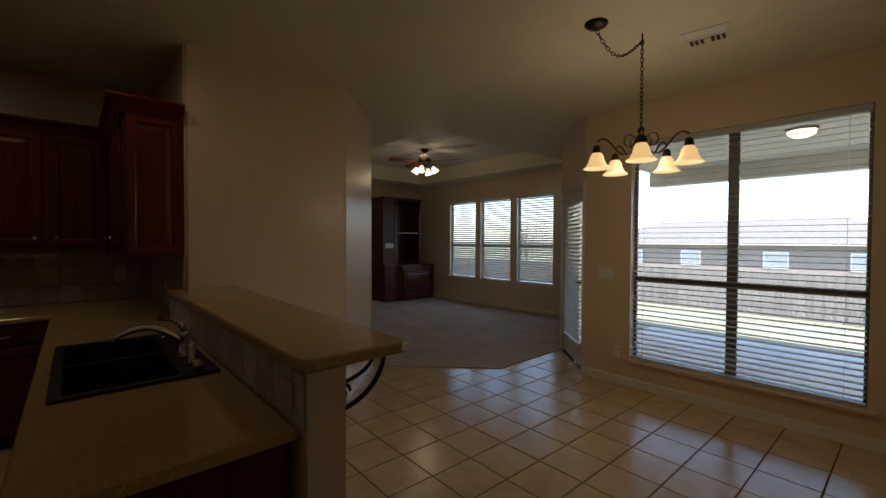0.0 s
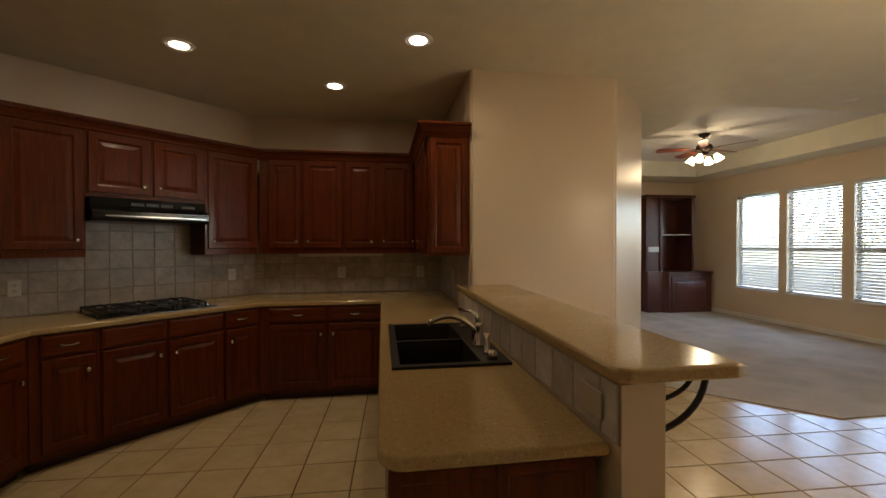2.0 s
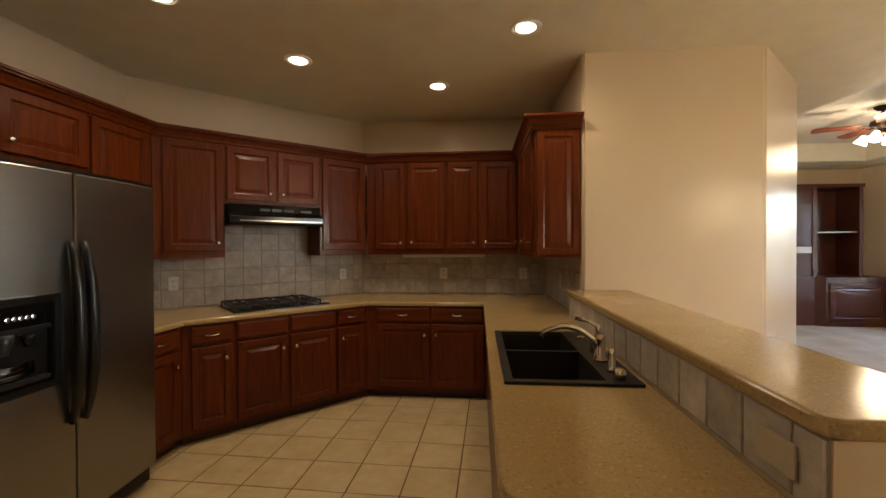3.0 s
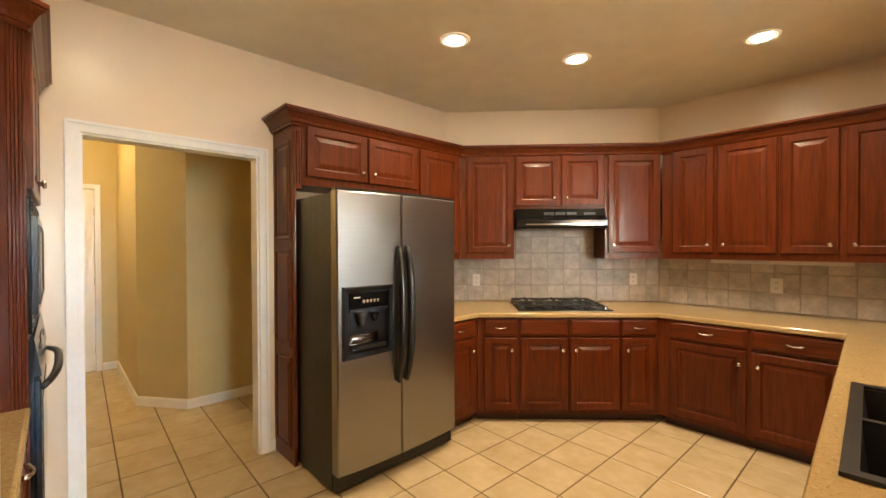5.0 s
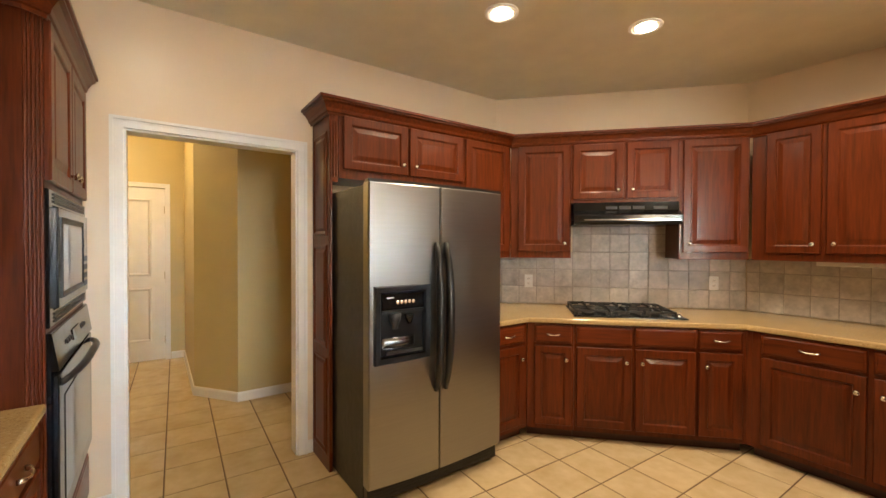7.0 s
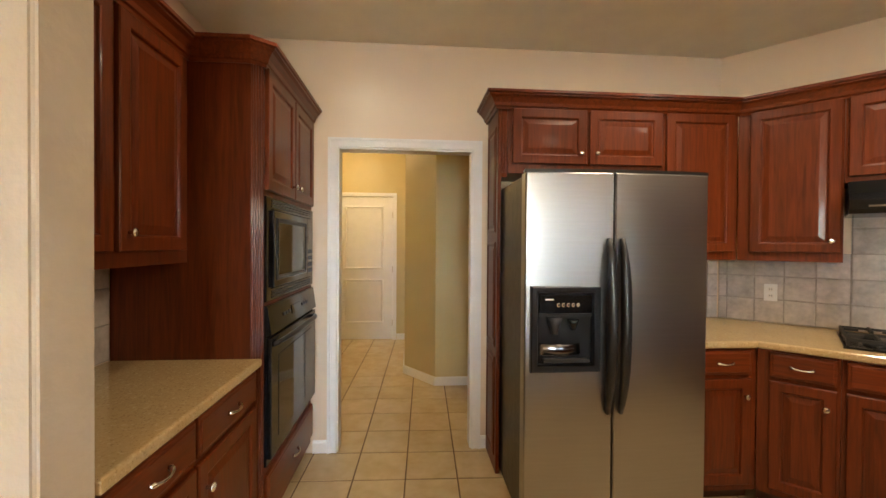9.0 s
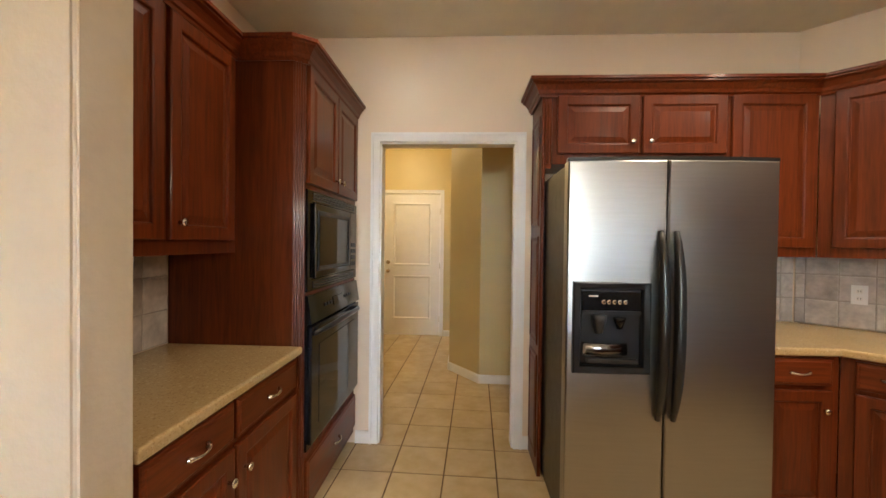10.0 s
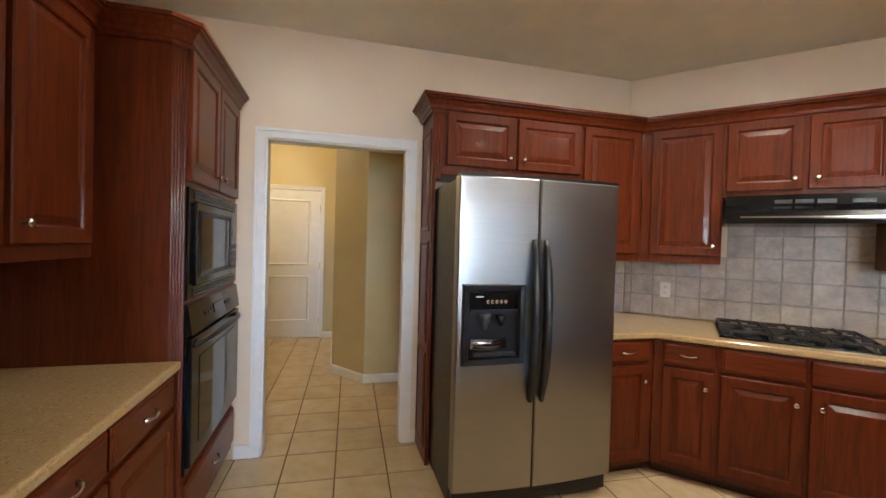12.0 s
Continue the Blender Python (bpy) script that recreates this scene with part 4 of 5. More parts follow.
def blind(parent_m, w, h, label, pitch=0.047, tilt=8, group="window blinds"):
    """Local: x across, y into the room is minus, z up from the sill."""
    ob = thing("window_blind", parent_m, label, "blind", group)
    part("head_rail", cube(0.006, w - 0.006, -0.03, 0.03, h - 0.055, h - 0.004, bevel=0.003), M_SLAT, ob)
    part("bottom_rail", cube(0.008, w - 0.008, -0.026, 0.026, 0.006, 0.026, bevel=0.003), M_SLAT, ob)
    bm = bmesh.new()
    prof = [(-0.025, 0.0), (-0.012, 0.0022), (0.0, 0.003), (0.012, 0.0022), (0.025, 0.0), (0.012, 0.0002), (0.0, 0.001), (-0.012, 0.0002)]
    ends = [[bm.verts.new((x, y, z)) for y, z in prof] for x in (0.010, w - 0.010)]
    for k in range(8):
        bm.faces.new((ends[0][k], ends[0][(k + 1) % 8], ends[1][(k + 1) % 8], ends[1][k]))
    me = finish(bm, "slat", M_SLAT)
    n = int((h - 0.09) / pitch)
    for k in range(n):
        sl = new("slat", me)
        sl.parent = ob
        sl.matrix_basis = pose(0, 0, 0.045 + pitch * (k + 0.5), tilt + random.uniform(-1.2, 1.2))
    for x in (0.12, w - 0.12):
        part("ladder_cord", tube([(x, -0.026, 0.02), (x, -0.026, h - 0.05)], 0.0015, 4), M_PLATE, ob)
    return ob


def window(name, m, w, h, label, muntins, frame=0.024, rail=0.5):
    """A framed sash window set in an opening, at 8 cm from the room face."""
    ob = thing(name, m, label, "window", kind="structure")
    for nm, b in (("jamb", (0, frame)), ("jamb", (w - frame, w))):
        part(nm, cube(*b, 0.09, 0.125, 0, h), M_FRAME, ob)
    part("head", cube(frame, w - frame, 0.075, 0.125, h - frame, h), M_FRAME, ob)
    part("bottom_rail", cube(frame, w - frame, 0.075, 0.125, 0, frame), M_FRAME, ob)
    part("meeting_rail", cube(frame, w - frame, 0.07, 0.12, h * rail - 0.025, h * rail + 0.025), M_FRAME, ob)
    pane = part("pane", cube(frame, w - frame, 0.098, 0.102, frame, h - frame), M_GLASS, ob)
    pane.visible_shadow = False
    return ob


# breakfast nook: a pair of windows under one head
nm_, _ = along((XN, NW[1]), (XN, NW[0]))
nwid, nh = NW[1] - NW[0], NW[3] - NW[2]
half = (nwid - 0.03) / 2
for k, u in enumerate((0.0, half + 0.03)):
    base = nm_ @ Matrix.Translation((u, 0, NW[2]))
    window("window_%d" % (k + 1), base, half, nh, "tall sash window of the breakfast nook", 0, rail=0.37)
blind(nm_ @ Matrix.Translation((0, 0.035, NW[2])), nwid, nh, "white horizontal slat blind, opened, in the nook window", tilt=6)
mul = solid("window_mullion", cube(XN + 0.092, XN + 0.13, NW[0] + half + 0.0005, NW[0] + half + 0.0295, NW[2], NW[3]), M_FRAME, "dark mullion between the nook windows", "window frame", "structure")
sill = cube(XN - 0.045, XN + 0.07, NW[0] - 0.05, NW[1] + 0.05, NW[2] - 0.028, NW[2] - 0.002, bevel=0.005)
solid("window_sill", sill, M_WALL, "painted sill of the nook window", "window sill", "structure")
for k, (a, b) in enumerate(LW):
    base = along((XL, b), (XL, a))[0] @ Matrix.Translation((0, 0, LZ[0]))
    window("window_%d" % (k + 3), base, b - a, LZ[1] - LZ[0], "tall sash window of the living room", 0, rail=0.43)
    blind(base @ Matrix.Translation((0, 0.035, 0)), b - a, LZ[1] - LZ[0], "white horizontal slat blind in the living room window", tilt=47)
    solid("window_sill", cube(XL - 0.03, XL + 0.07, a - 0.03, b + 0.03, LZ[0] - 0.024, LZ[0] - 0.002, bevel=0.004), M_TRIM, "painted sill of a living room window", "window sill", "structure")

# patio door on the slanted wall
m_pd, _ = along(PD0, PD1)
m_pd = m_pd @ Matrix.Translation((0.075, 0, 0))
casing("trim_patio_door", m_pd, 0.91, 2.05, "white casing round the patio door", 0.055)
pd = thing("door_2", m_pd, "closed white patio door with a full glass pane and blind", "door", kind="structure")
bm = slab_with_holes([0.004, 0.13, 0.78, 0.906], [0.01, 0.27, 1.93, 2.045], lambda u, v: 0.13 < u < 0.78 and 0.27 < v < 1.93, 0.03, 0.075, lambda u, v, t: Vector((u, t, v)))
part("door_leaf", bm, M_TRIM, pd)
pg = part("pane", cube(0.13, 0.78, 0.06, 0.064, 0.27, 1.93), M_GLASS, pd)
pg.visible_shadow = False
part("lever_handle", tube([(0.855, 0.03, 0.98), (0.855, -0.02, 0.98), (0.845, -0.03, 0.98), (0.75, -0.03, 0.975)], 0.010, 8), M_BRONZE, pd, smooth=True)
part("handle_rose", lathe([(0.03, 0), (0.03, 0.008), (0.015, 0.012)], 16, m=pose(0.855, 0.03, 0.98, 90)), M_BRONZE, pd)
part("deadbolt", lathe([(0.03, 0), (0.03, 0.015), (0.02, 0.02)], 16, m=pose(0.855, 0.03, 1.12, 90)), M_BRONZE, pd)
part("threshold", cube(0.0, 0.91, 0.0, 0.13, 0.0, 0.012), M_BRONZE, pd)
blind(m_pd @ Matrix.Translation((0.12, 0.0, 0.255)), 0.67, 1.69, "white horizontal slat blind on the patio door", tilt=40)

# ---- chandelier ----
CH = Vector((3.535, 1.815, 0))
ch = thing("chandelier", Matrix.Translation((CH.x, CH.y, CEIL)), "bronze swag chandelier with five lit amber glass bell shades", "chandelier")
part("ceiling_canopy", lathe([(0.001, -0.035), (0.02, -0.033), (0.055, -0.022), (0.07, -0.006), (0.07, -0.0005)], 20, m=Matrix.Translation((-0.33, 0.145, 0))), M_BRONZE, ch, smooth=True)
part("hook", tube([(0, 0, -0.001), (0, 0, -0.03), (0.015, 0, -0.045), (0, 0, -0.06), (-0.012, 0, -0.05)], 0.005), M_BRONZE, ch)


def chain(points, name):
    bm = bmesh.new()
    for i, (p, q) in enumerate(zip(points, points[1:])):
        p, q = Vector(p), Vector(q)
        d = (q - p).normalized()
        s = d.orthogonal().normalized()
        s = s if i % 2 else d.cross(s)
        mid, ln_ = (p + q) / 2, (q - p).length * 0.66
        tube([mid + d * ln_ * math.cos(a) + s * 0.009 * math.sin(a) for a in (2 * math.pi * k / 10 for k in range(11))], 0.0028, 5, bm=bm)
    part(name, bm, M_BRONZE, ch)


swag = [(-0.33 + 0.33 * s, 0.145 - 0.145 * s, -0.035 - 0.02 * s - 0.16 * math.sin(math.pi * s) * (0.6 + 0.4 * (1 - s))) for s in (k / 18 for k in range(19))]
chain(swag, "swag_chain")
chain([(0, 0, -0.05 - 0.0275 * k) for k in range(21)], "drop_chain")
part("body", lathe([(0.004, -0.60), (0.018, -0.61), (0.022, -0.63), (0.012, -0.645), (0.03, -0.665), (0.042, -0.69), (0.03, -0.72), (0.014, -0.74), (0.02, -0.78), (0.028, -0.80), (0.012, -0.83), (0.004, -0.85)], 18), M_BRONZE, ch, smooth=True)
for k in range(5):
    a = radians(72 * k + 58.5)
    R = Matrix.Rotation(a, 4, "Z")
    arm = [R @ Vector((0.03 + 0.245 * s, 0, -0.74 - 0.05 * math.sin(2 * math.pi * s * 0.9) + 0.02 * s)) for s in (j / 12 for j in range(13))]
    ob = part("arm", tube(arm, 0.006, 8), M_BRONZE, ch, smooth=True)
    curl = [R @ Vector((0.07 + 0.035 * math.cos(b), 0, -0.69 + 0.04 * math.sin(b))) for b in (radians(200 + 28 * j) for j in range(12))]
    part("scroll", tube(curl, 0.004, 6), M_BRONZE, ch, smooth=True)
    tip = R @ Vector((0.275, 0, -0.745))
    part("socket_cup", lathe([(0.01, 0.03), (0.022, 0.02), (0.026, -0.01), (0.03, -0.03)], 14, m=Matrix.Translation(tip)), M_BRONZE, ch, smooth=True)
    bell = lathe([(0.030, -0.022), (0.042, -0.045), (0.050, -0.075), (0.062, -0.10), (0.086, -0.122), (0.084, -0.124), (0.060, -0.104), (0.047, -0.077), (0.039, -0.048), (0.026, -0.026)], 20, m=Matrix.Translation(tip))
    part("shade", bell, M_SHADE, ch, "lit amber glass bell shade", smooth=True)
    part("bulb", lathe([(0.008, -0.03), (0.018, -0.06), (0.022, -0.08), (0.014, -0.098), (0.002, -0.102)], 12, m=Matrix.Translation(tip)), M_CHBULB, ch, "lit bulb", smooth=True)
lamp("chandelier_lamp", "POINT", (CH.x, CH.y, CEIL - 0.90), CHAN_W, size=0.18)

# ---- ceiling fan ----
FN = (5.52, 6.40)
fan = thing("ceiling_fan", Matrix.Translation((*FN, TRAY)), "bronze ceiling fan with five reddish blades and four lit shades", "ceiling fan")
part("canopy", lathe([(0.02, -0.055), (0.05, -0.045), (0.075, -0.02), (0.08, -0.001)], 20), M_BRONZE, fan, smooth=True)
part("downrod", tube([(0, 0, -0.05), (0, 0, -0.16)], 0.012), M_BRONZE, fan)
part("motor", lathe([(0.02, -0.14), (0.06, -0.15), (0.105, -0.175), (0.115, -0.215), (0.10, -0.25), (0.06, -0.27), (0.05, -0.30), (0.07, -0.32), (0.03, -0.34)], 24), M_BRONZE, fan, smooth=True)
for k in range(5):
    R = Matrix.Rotation(radians(72 * k + 12), 4, "Z") @ pose(0, 0, -0.225, 11)
    part("blade_iron", cube(0.09, 0.21, -0.018, 0.018, -0.006, 0.0), M_BRONZE, fan, at=R)
    bm = prism([(0.19, -0.05), (0.62, -0.068), (0.655, -0.05), (0.665, 0.0), (0.655, 0.05), (0.62, 0.068), (0.19, 0.05)], 0.0005, 0.008)
    part("blade", bm, M_BLADE, fan, "reddish brown wooden blade", at=R)
for k in range(4):
    R = Matrix.Rotation(radians(90 * k + 30), 4, "Z")
    tip = R @ Vector((0.150, 0, -0.325))
    part("light_arm", tube([R @ Vector((0.03, 0, -0.325)), R @ Vector((0.10, 0, -0.305)), tip], 0.008), M_BRONZE, fan)
    part("shade", lathe([(0.022, 0.0), (0.035, -0.02), (0.048, -0.06), (0.068, -0.11), (0.065, -0.11), (0.045, -0.062), (0.032, -0.024)], 16, m=Matrix.Translation(tip) @ R @ pose(0, 0, 0, 0, -30)), M_FANSHADE, fan, "lit frosted glass shade", smooth=True)
part("pull_chain", tube([(0.04, 0, -0.33), (0.04, 0, -0.49)], 0.002, 5), M_BRONZE, fan)
lamp("fan_lamp", "POINT", (FN[0], FN[1], TRAY - 0.55), FAN_W, size=0.12)

# ---- other ceiling things ----
sm = thing("smoke_detector", Matrix.Translation((5.09, 4.15, CEIL)), "round white smoke detector on the ceiling", "smoke detector")
part("base", lathe([(0.055, -0.012), (0.068, -0.010), (0.07, -0.0005)], 20), M_PLATE, sm)
part("cover", lathe([(0.03, -0.036), (0.052, -0.032), (0.058, -0.0125)], 20), M_PLATE, sm, smooth=True)
vt = thing("ceiling_vent", pose(3.93, 1.56, CEIL, 0, 0, 8), "white metal ceiling air vent with dark slots", "air vent")
part("frame", ring_panel(0.27, 0.12, [(0, 0), (0, -0.006), (0.02, -0.010), (0.024, -0.004)]), M_PLATE, vt, at=pose(-0.06, 0.135, -0.001, 90, 0, -90))
for k in range(7):
    part("slat", cube(-0.034, 0.034, -0.105 + 0.03 * k, -0.088 + 0.03 * k, -0.010, -0.0055), M_PLATE if k == 3 else M_BLACKP, vt)
hl = thing("hall_ceiling_light", Matrix.Translation((-4.45, 1.0, CEIL)), "round frosted glass ceiling light in the hall", "ceiling light")
part("base", lathe([(0.14, -0.02), (0.15, -0.0005)], 24), M_BRONZE, hl)
part("bowl", lathe([(0.002, -0.10), (0.07, -0.09), (0.12, -0.055), (0.135, -0.0205)], 24), M_FANSHADE, hl, "lit frosted glass bowl", smooth=True)
lamp("hall_lamp", "POINT", (-4.45, 1.0, CEIL - 0.16), HALL_W, (1.0, 0.70, 0.30), size=0.1)

# ---- entertainment centre ----
M_DWOOD = mat("dark_cherry_cabinet_wood", (0.085, 0.020, 0.011), 0.35, var=0.15, scale=2, grain=8, stretch=(14, 14, 1.1), piece=0.06)
en = thing("entertainment_center", Matrix.Translation((6.10, 8.48, 0.011)), "dark cherry wood entertainment center with an open hutch and lower chest", "entertainment center")
part("chest", prism([(0, 0.05), (0.30, 0.05), (0.42, -0.03), (1.40, -0.03), (1.40, 0.60), (0, 0.60)], 0, 0.80), M_DWOOD, en)
part("chest_top", prism([(-0.01, 0.04), (0.29, 0.04), (0.41, -0.05), (1.42, -0.05), (1.42, 0.60), (-0.01, 0.60)], 0.801, 0.845), M_DWOOD, en)
part("chest_door", raised(0.88, 0.66, 0.08), M_DWOOD, en, at=Matrix.Translation((0.47, -0.031, 0.07)))
part("side_pier", cube(0, 0.30, 0.12, 0.60, 0.846, 2.38), M_DWOOD, en)
part("hutch_side", cube(0.301, 0.37, 0.10, 0.60, 0.846, 2.38), M_DWOOD, en)
part("hutch_side", cube(1.05, 1.11, 0.10, 0.60, 0.846, 2.38), M_DWOOD, en)
part("hutch_back", cube(0.371, 1.049, 0.57, 0.60, 0.846, 2.38), M_DWOOD, en)
part("hutch_top", cube(-0.01, 1.12, 0.08, 0.60, 2.381, 2.44), M_DWOOD, en)
part("shelf", cube(0.372, 1.048, 0.14, 0.569, 1.60, 1.622), M_MESHGLASS, en, "glass shelf with a light edge")
part("device", cube(0.05, 0.28, 0.09, 0.119, 1.25, 1.36, bevel=0.004), M_PLATE, en, "white wall plate box")

# ---- outside ----
M_GRASS = mat("dry_lawn", (0.20, 0.20, 0.13), 0.95, var=0.25, scale=0.6, grain=30, bump=0.8)
M_CONC = mat("concrete_patio", (0.52, 0.50, 0.46), 0.8, var=0.1, scale=1.5, grain=50, bump=0.3)
M_FENCE = mat("weathered_cedar_fence", (0.17, 0.155, 0.14), 0.85, var=0.2, scale=3, grain=20, piece=0.15, stretch=(4, 4, 1))
M_BRICK = mat("pale_house_brick", (0.26, 0.22, 0.195), 0.85, var=0.15, scale=12, grain=60, bump=0.5)
M_ROOF = mat("grey_shingle_roof", (0.14, 0.13, 0.125), 0.9, var=0.2, scale=6, grain=40, bump=0.6)
M_SOFFIT = mat("patio_ceiling_board", (0.50, 0.47, 0.41), 0.7, var=0.05)
M_BARK = mat("tree_bark", (0.13, 0.10, 0.08), 0.9, var=0.25, scale=8, bump=0.8)
M_LEAF = mat("tree_leaves", (0.07, 0.10, 0.035), 0.6, var=0.3, scale=2)
bm = bmesh.new()
XS = [-120, 8.6, 11, 14, 17, 20, 60, 400]
ZS = [-0.16, -0.16, -0.3, -0.7, -1.15, -1.5, -1.6, -2.0]
YS_ = [-400, -60, 60, 400]
gv = [[bm.verts.new((x, y, z)) for y in YS_] for x, z in zip(XS, ZS)]
for a in range(len(XS) - 1):
    for b in range(3):
        bm.faces.new((gv[a][b], gv[a + 1][b], gv[a + 1][b + 1], gv[a][b + 1]))
solid("ground", bm, M_GRASS, "lawn of short dry grass sloping away to the horizon", "ground", "structure")
solid("patio_slab", prism([(5.05, -4.0), (8.4, -4.0), (8.4, 3.5), (5.69, 3.5), (5.06, 2.87)], -0.3, -0.05), M_CONC, "pale concrete patio slab outside the nook", "patio", "structure")
solid("patio_roof", prism([(5.03, -4.0), (8.5, -4.0), (8.5, 3.53), (5.71, 3.53), (5.04, 2.86)], 2.62, 2.80), M_SOFFIT, "painted board ceiling of the covered patio", "patio roof", "structure")
solid("patio_beam", cube(8.2, 8.4, -4.0, 3.54, 2.38, 2.619), M_SOFFIT, "painted beam along the patio's edge", "beam", "structure")
pl = thing("patio_light", Matrix.Translation((6.4, 1.35, 2.62)), "lit round glass ceiling light of the patio", "ceiling light")
part("base", lathe([(0.13, -0.025), (0.14, -0.0005)], 20), M_BRONZE, pl)
part("bowl", lathe([(0.002, -0.10), (0.07, -0.09), (0.115, -0.06), (0.125, -0.0255)], 20), M_FANSHADE, pl, "lit frosted glass bowl", smooth=True)
fence = thing("fence", Matrix.Translation((21.0, 0, -1.52)), "weathered cedar board fence across the back yard", "fence")
for z in (0.4, 1.3):
    part("rail", cube(0.02, 0.06, -16, 29, z, z + 0.09), M_FENCE, fence)
bm_me = finish(cube(-0.018, 0.0, 0, 0.142, 0, 1.75), "board", M_FENCE)
for k in range(290):
    bd = new("board", bm_me)
    bd.parent = fence
    bd.matrix_basis = Matrix.Translation((0, -16 + 0.152 * k, random.uniform(-0.02, 0.02)))
hs = thing("neighbour_house", Matrix.Translation((42, -2, -1.6)), "pale brick neighbouring house with a grey hipped roof", "house")
part("wall", cube(0, 10, 0, 24, 0, 2.9), M_BRICK, hs)
bm = bmesh.new()
v = [bm.verts.new(p) for p in ((-0.6, -0.6, 2.9), (10.6, -0.6, 2.9), (10.6, 24.6, 2.9), (-0.6, 24.6, 2.9), (5, 5, 5.0), (5, 19, 5.0))]
for q in ((0, 1, 4), (1, 2, 5, 4), (2, 3, 5), (3, 0, 4, 5), (3, 2, 1, 0)):
    bm.faces.new([v[k] for k in q])
part("roof", bm, M_ROOF, hs)
part("fascia", cube(-0.62, -0.601, -0.6, 24.6, 2.74, 2.92), M_SOFFIT, hs)
for y in (3, 8, 14, 19):
    wd = part("window", cube(-0.05, -0.002, y, y + 1.6, 0.9, 2.2), M_TRIM, hs)
    part("pane", cube(-0.06, -0.051, y + 0.08, y + 1.52, 0.98, 2.12), M_MESHGLASS, wd)


def tree(x, y, h, seed):
    rnd = random.Random(seed)
    ob = thing("tree", Matrix.Translation((x, y, -1.4)), "bare-limbed garden tree with a thin leafy crown", "tree", "garden trees")
    bm = tube([(0, 0, 0), (0.05, 0.03, h * 0.25), (0.0, 0.1, h * 0.5), (0.1, 0.05, h * 0.8)], 0.1, 8, radii=[0.12, 0.09, 0.06, 0.02])
    leaves = bmesh.new()
    for k in range(14):
        a, z = rnd.uniform(0, 6.28), h * rnd.uniform(0.25, 0.7)
        tip = Vector((math.cos(a), math.sin(a), 0)) * rnd.uniform(0.6, 1.5) + Vector((0, 0, z + rnd.uniform(0.6, 1.6)))
        tube([(0.03, 0.06, z), (Vector((0.03, 0.06, z)) + tip) / 2 + Vector((0, 0, 0.1)), tip], 0.02, 5, bm=bm, radii=[0.04, 0.025, 0.008])
        for j in range(70):
            c = tip + Vector((rnd.gauss(0, 0.4), rnd.gauss(0, 0.4), rnd.gauss(-0.1, 0.4)))
            m = Matrix.Translation(c) @ Euler((rnd.uniform(0, 6), rnd.uniform(0, 6), rnd.uniform(0, 6))).to_matrix().to_4x4()
            leaves.faces.new([leaves.verts.new(m @ Vector(p)) for p in ((-0.02, 0, 0), (0, -0.05, 0), (0.05, 0, 0), (0, 0.05, 0.01))])
    part("trunk", bm, M_BARK, ob)
    part("crown", leaves, M_LEAF, ob)


tree(19.0, -1.2, 3.2, 1), tree(27.0, 14.5, 4.6, 2), tree(30.0, 22.0, 5.0, 3)

# ---- tiles ----


def tile_mesh(w, h, t, name, material, e=0.003):
    """A tile lying level, its top at z = 0, with a softened edge."""
    bm = bmesh.new()
    rows = [[bm.verts.new((x, y, z)) for x, y in ((i, i), (w - i, i), (w - i, h - i), (i, h - i))] for i, z in ((0, -t), (0, -e * 0.6), (e, 0))]
    for a, b in zip(rows, rows[1:]):
        for k in range(4):
            bm.faces.new((a[k], a[(k + 1) % 4], b[(k + 1) % 4], b[k]))
    bm.faces.new(rows[-1])
    return finish(bm, name, material)


def tile_wall(wall_name, p0, p1, u0, u1, z0, z1, label, skip=lambda u, z: False, pitch=0.158, off=0.0):
    """A tiled backsplash on a wall's room face."""
    m, _ = along(p0, p1)
    ob = thing("backsplash", m, label, "backsplash", kind="structure")
    nu, nz = int((u1 - u0) / pitch) + 2, int((z1 - z0) / pitch) + 1
    meshes = {}
    bmg = bmesh.new()
    for a in range(nu):
        for b in range(nz):
            x0, x1 = max(u0, u0 + off + (a - 1) * pitch), min(u1, u0 + off + a * pitch)
            y0, y1 = z0 + b * pitch, min(z1, z0 + (b + 1) * pitch)
            if x1 - x0 < 0.015 or y1 - y0 < 0.015 or skip((x0 + x1) / 2, (y0 + y1) / 2):
                continue
            box(bmg, x0, x1, -0.005, -0.001, y0, y1)
            key = (round(x1 - x0, 3), round(y1 - y0, 3))
            if key not in meshes:
                meshes[key] = tile_mesh(key[0] - 0.006, key[1] - 0.006, 0.006, "tile", M_BTILE, 0.004)
            tl = new("tile", meshes[key])
            tl.parent = ob
            tl.matrix_basis = pose(x0 + 0.003, -0.0102 + random.uniform(-0.0008, 0.0008), y0 + 0.003, 90, 0, random.uniform(-0.15, 0.15))
    part("grout", bmg, M_BGROUT, ob)
    return ob


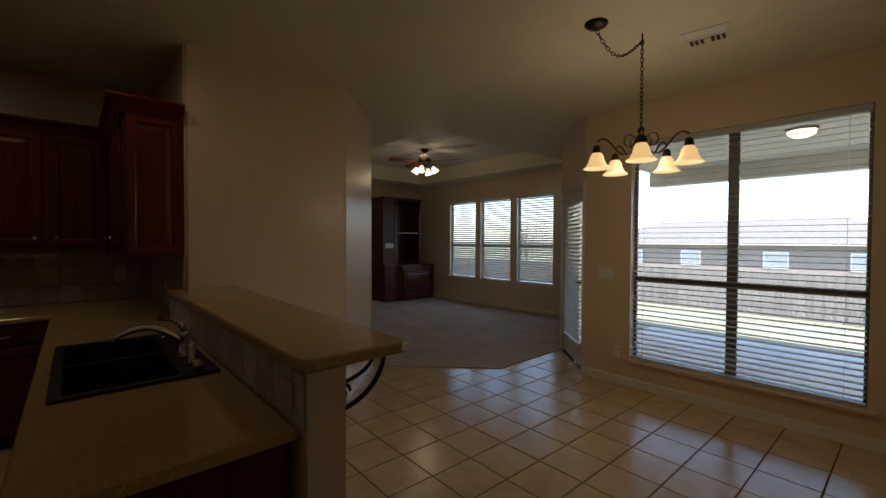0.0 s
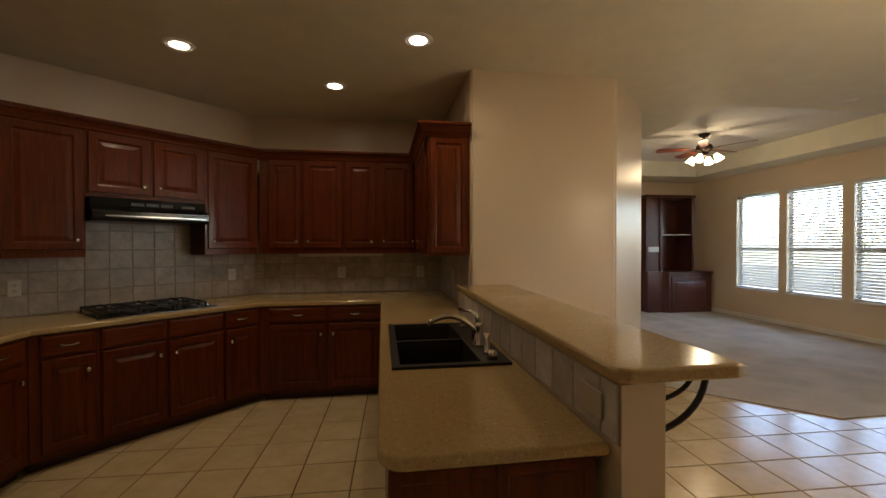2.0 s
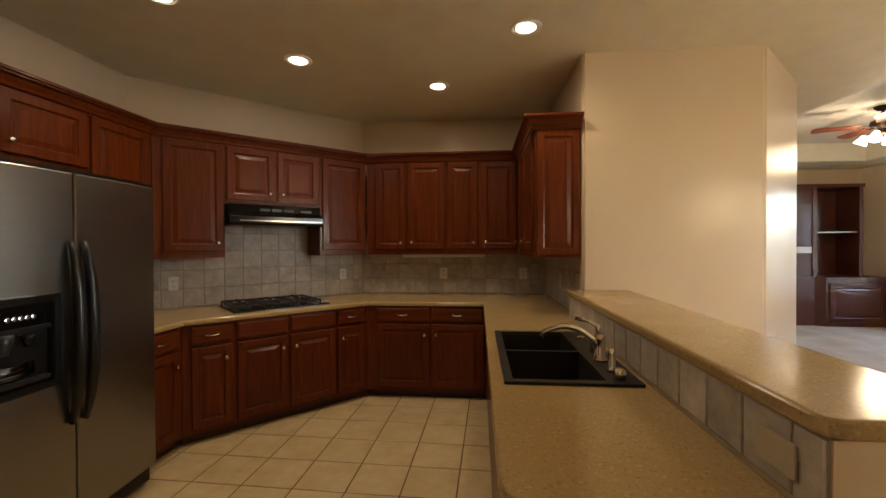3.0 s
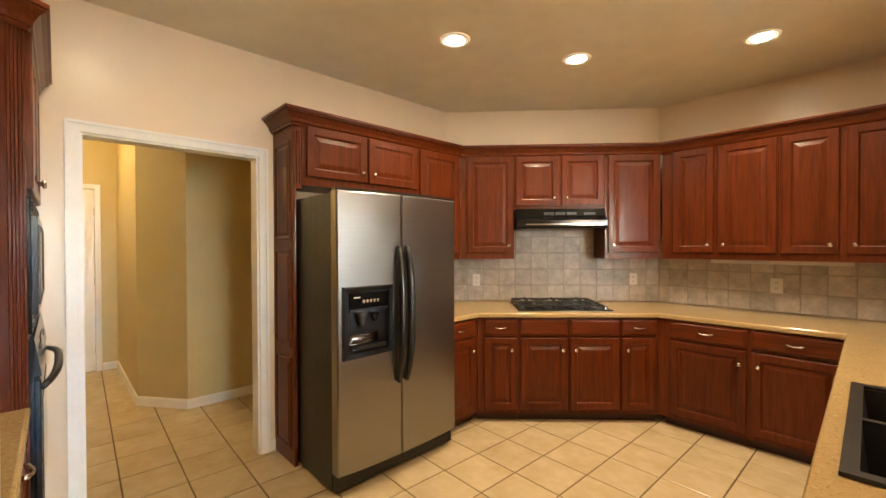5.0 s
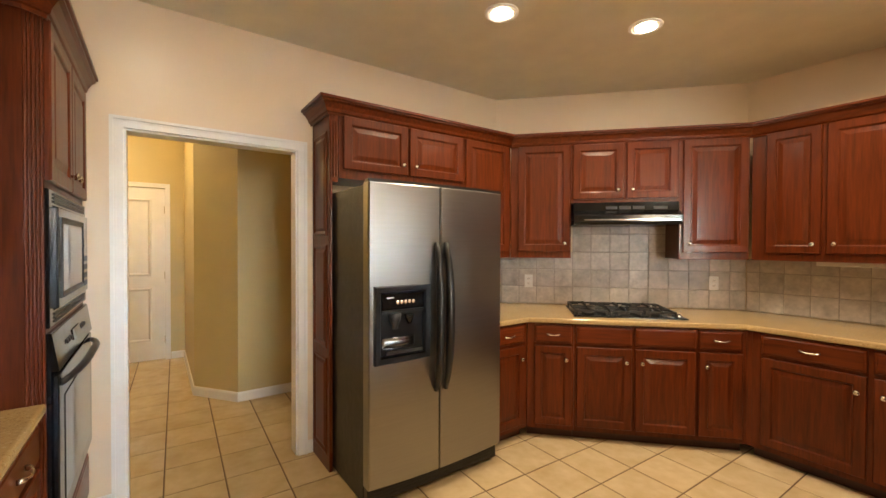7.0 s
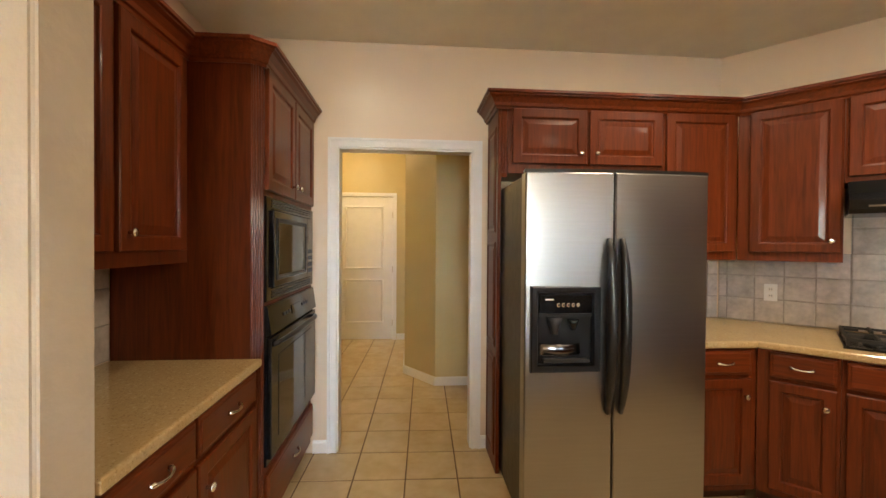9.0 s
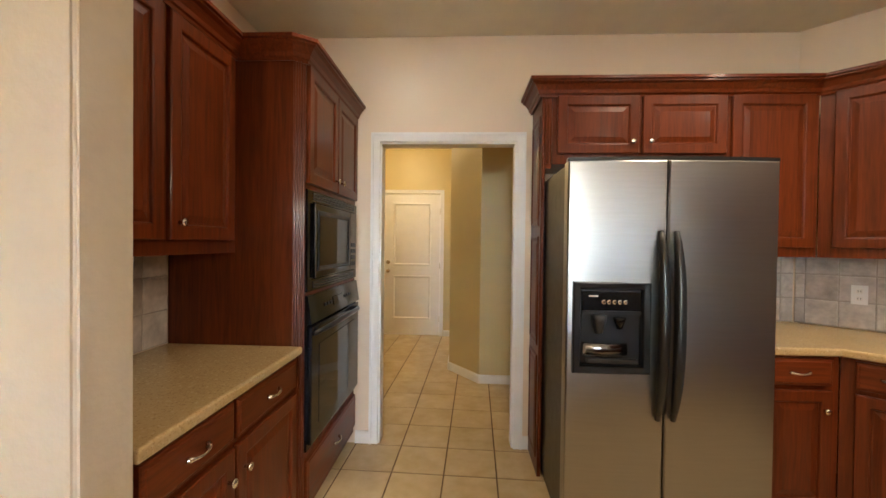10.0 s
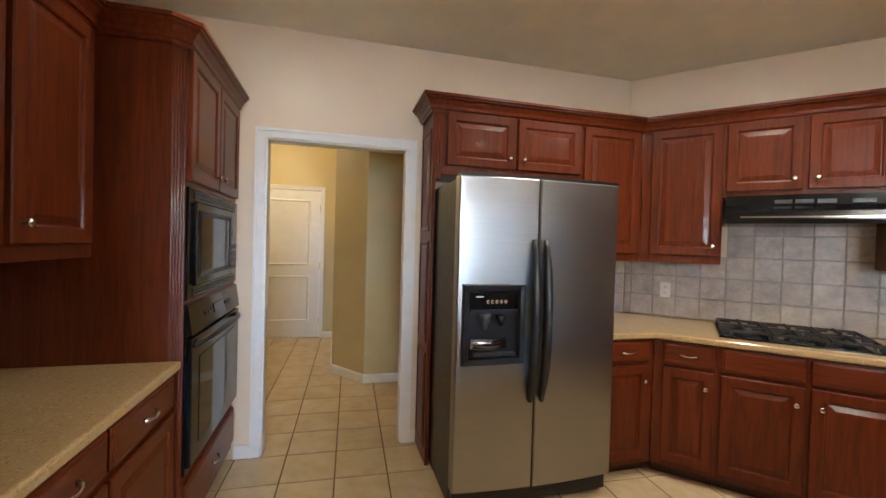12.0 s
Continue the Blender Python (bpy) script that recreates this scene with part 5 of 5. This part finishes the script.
L_D = math.hypot(C2[0] - C1[0], C2[1] - C1[1])
TL = "grey-beige tumbled stone tile backsplash above the counter"
tile_wall("c", C1, C2, 0.005, L_D - 0.005, CT + 0.001, 1.70, TL, lambda u, z: z > 1.31 and not 0.62 < u < 1.50, off=0.05)
tile_wall("b", C2, (XR, YB), 0.005, XR - C2[0] - 0.017, CT + 0.001, 1.333, TL, off=0.09)
tile_wall("r", (XR, YB), (XR, YS), 0.012, YB - YS - 0.005, CT + 0.001, 1.333, TL)
tile_wall("d", (XD, 3.305), C1, 0.002, C1[1] - 3.305 - 0.012, CT + 0.001, 1.333, TL)
tile_wall("w", (-0.289, 0.47), (TX, 0.47), 0.002, 0.945, CT + 0.001, 1.333, TL)
tile_wall("p", (1.285, 3.985), (1.285, 1.82), 0.002, 2.16, CT + 0.001, 1.063, "stone tile strip under the bar top behind the sink", off=0.02)

PITCH, PITCH_Y, JOINT = 0.323, 0.3165, 0.008
GRID = pose(-2.134, 1.772, 0, 0, 0, -1.8)        # the tiles lie a little askew to the walls
near = tile_mesh(PITCH - JOINT, PITCH_Y - JOINT, 0.009, "tile", M_TILE)
rest = bmesh.new()
tops = 0


def inside(x, y):
    if x < -2.28:
        return 0.3 < y < 3.6 and not (x < -3.9 and y > 2.0)
    if x > 4.9 and y < 2.9:
        return False
    if y < 0.5:
        return -0.4 < x < 5.1 and y > -1.8
    return x < 5.7 and y < 5.6 and not (y > 4.9 and x > 2.4)


for a in range(-12, 27):
    for b in range(-13, 14):
        cx, cy, _ = GRID @ Vector(((a + 0.5) * PITCH, (b + 0.5) * PITCH_Y, 0))
        if not inside(cx, cy) or (cx - 3.5) + (cy - 4.4) > 0.75 and cy > 3.9:
            continue
        x, y = a * PITCH + JOINT / 2, b * PITCH_Y + JOINT / 2
        if -3.4 < cx < 4.7 and 1.2 < cy < 4.7 and tops < 300:
            tl = new("tile", near)
            tl.parent = floor
            tl.matrix_basis = GRID @ pose(x, y, random.uniform(-0.0006, 0.0), random.uniform(-0.04, 0.04), random.uniform(-0.04, 0.04))
            tops += 1
        else:
            w, d = PITCH - JOINT, PITCH_Y - JOINT
            rows = [[rest.verts.new(GRID @ Vector((x + u, y + v, z))) for u, v in ((i, i), (w - i, i), (w - i, d - i), (i, d - i))] for i, z in ((0, -0.009), (0, -0.002), (0.003, -0.0003))]
            for p, q in zip(rows, rows[1:]):
                for k in range(4):
                    rest.faces.new((p[k], p[(k + 1) % 4], q[(k + 1) % 4], q[k]))
            rest.faces.new(rows[-1])
ob = part("tiles_rest", rest, M_TILE, floor)
tagged(ob, kind="stuff")
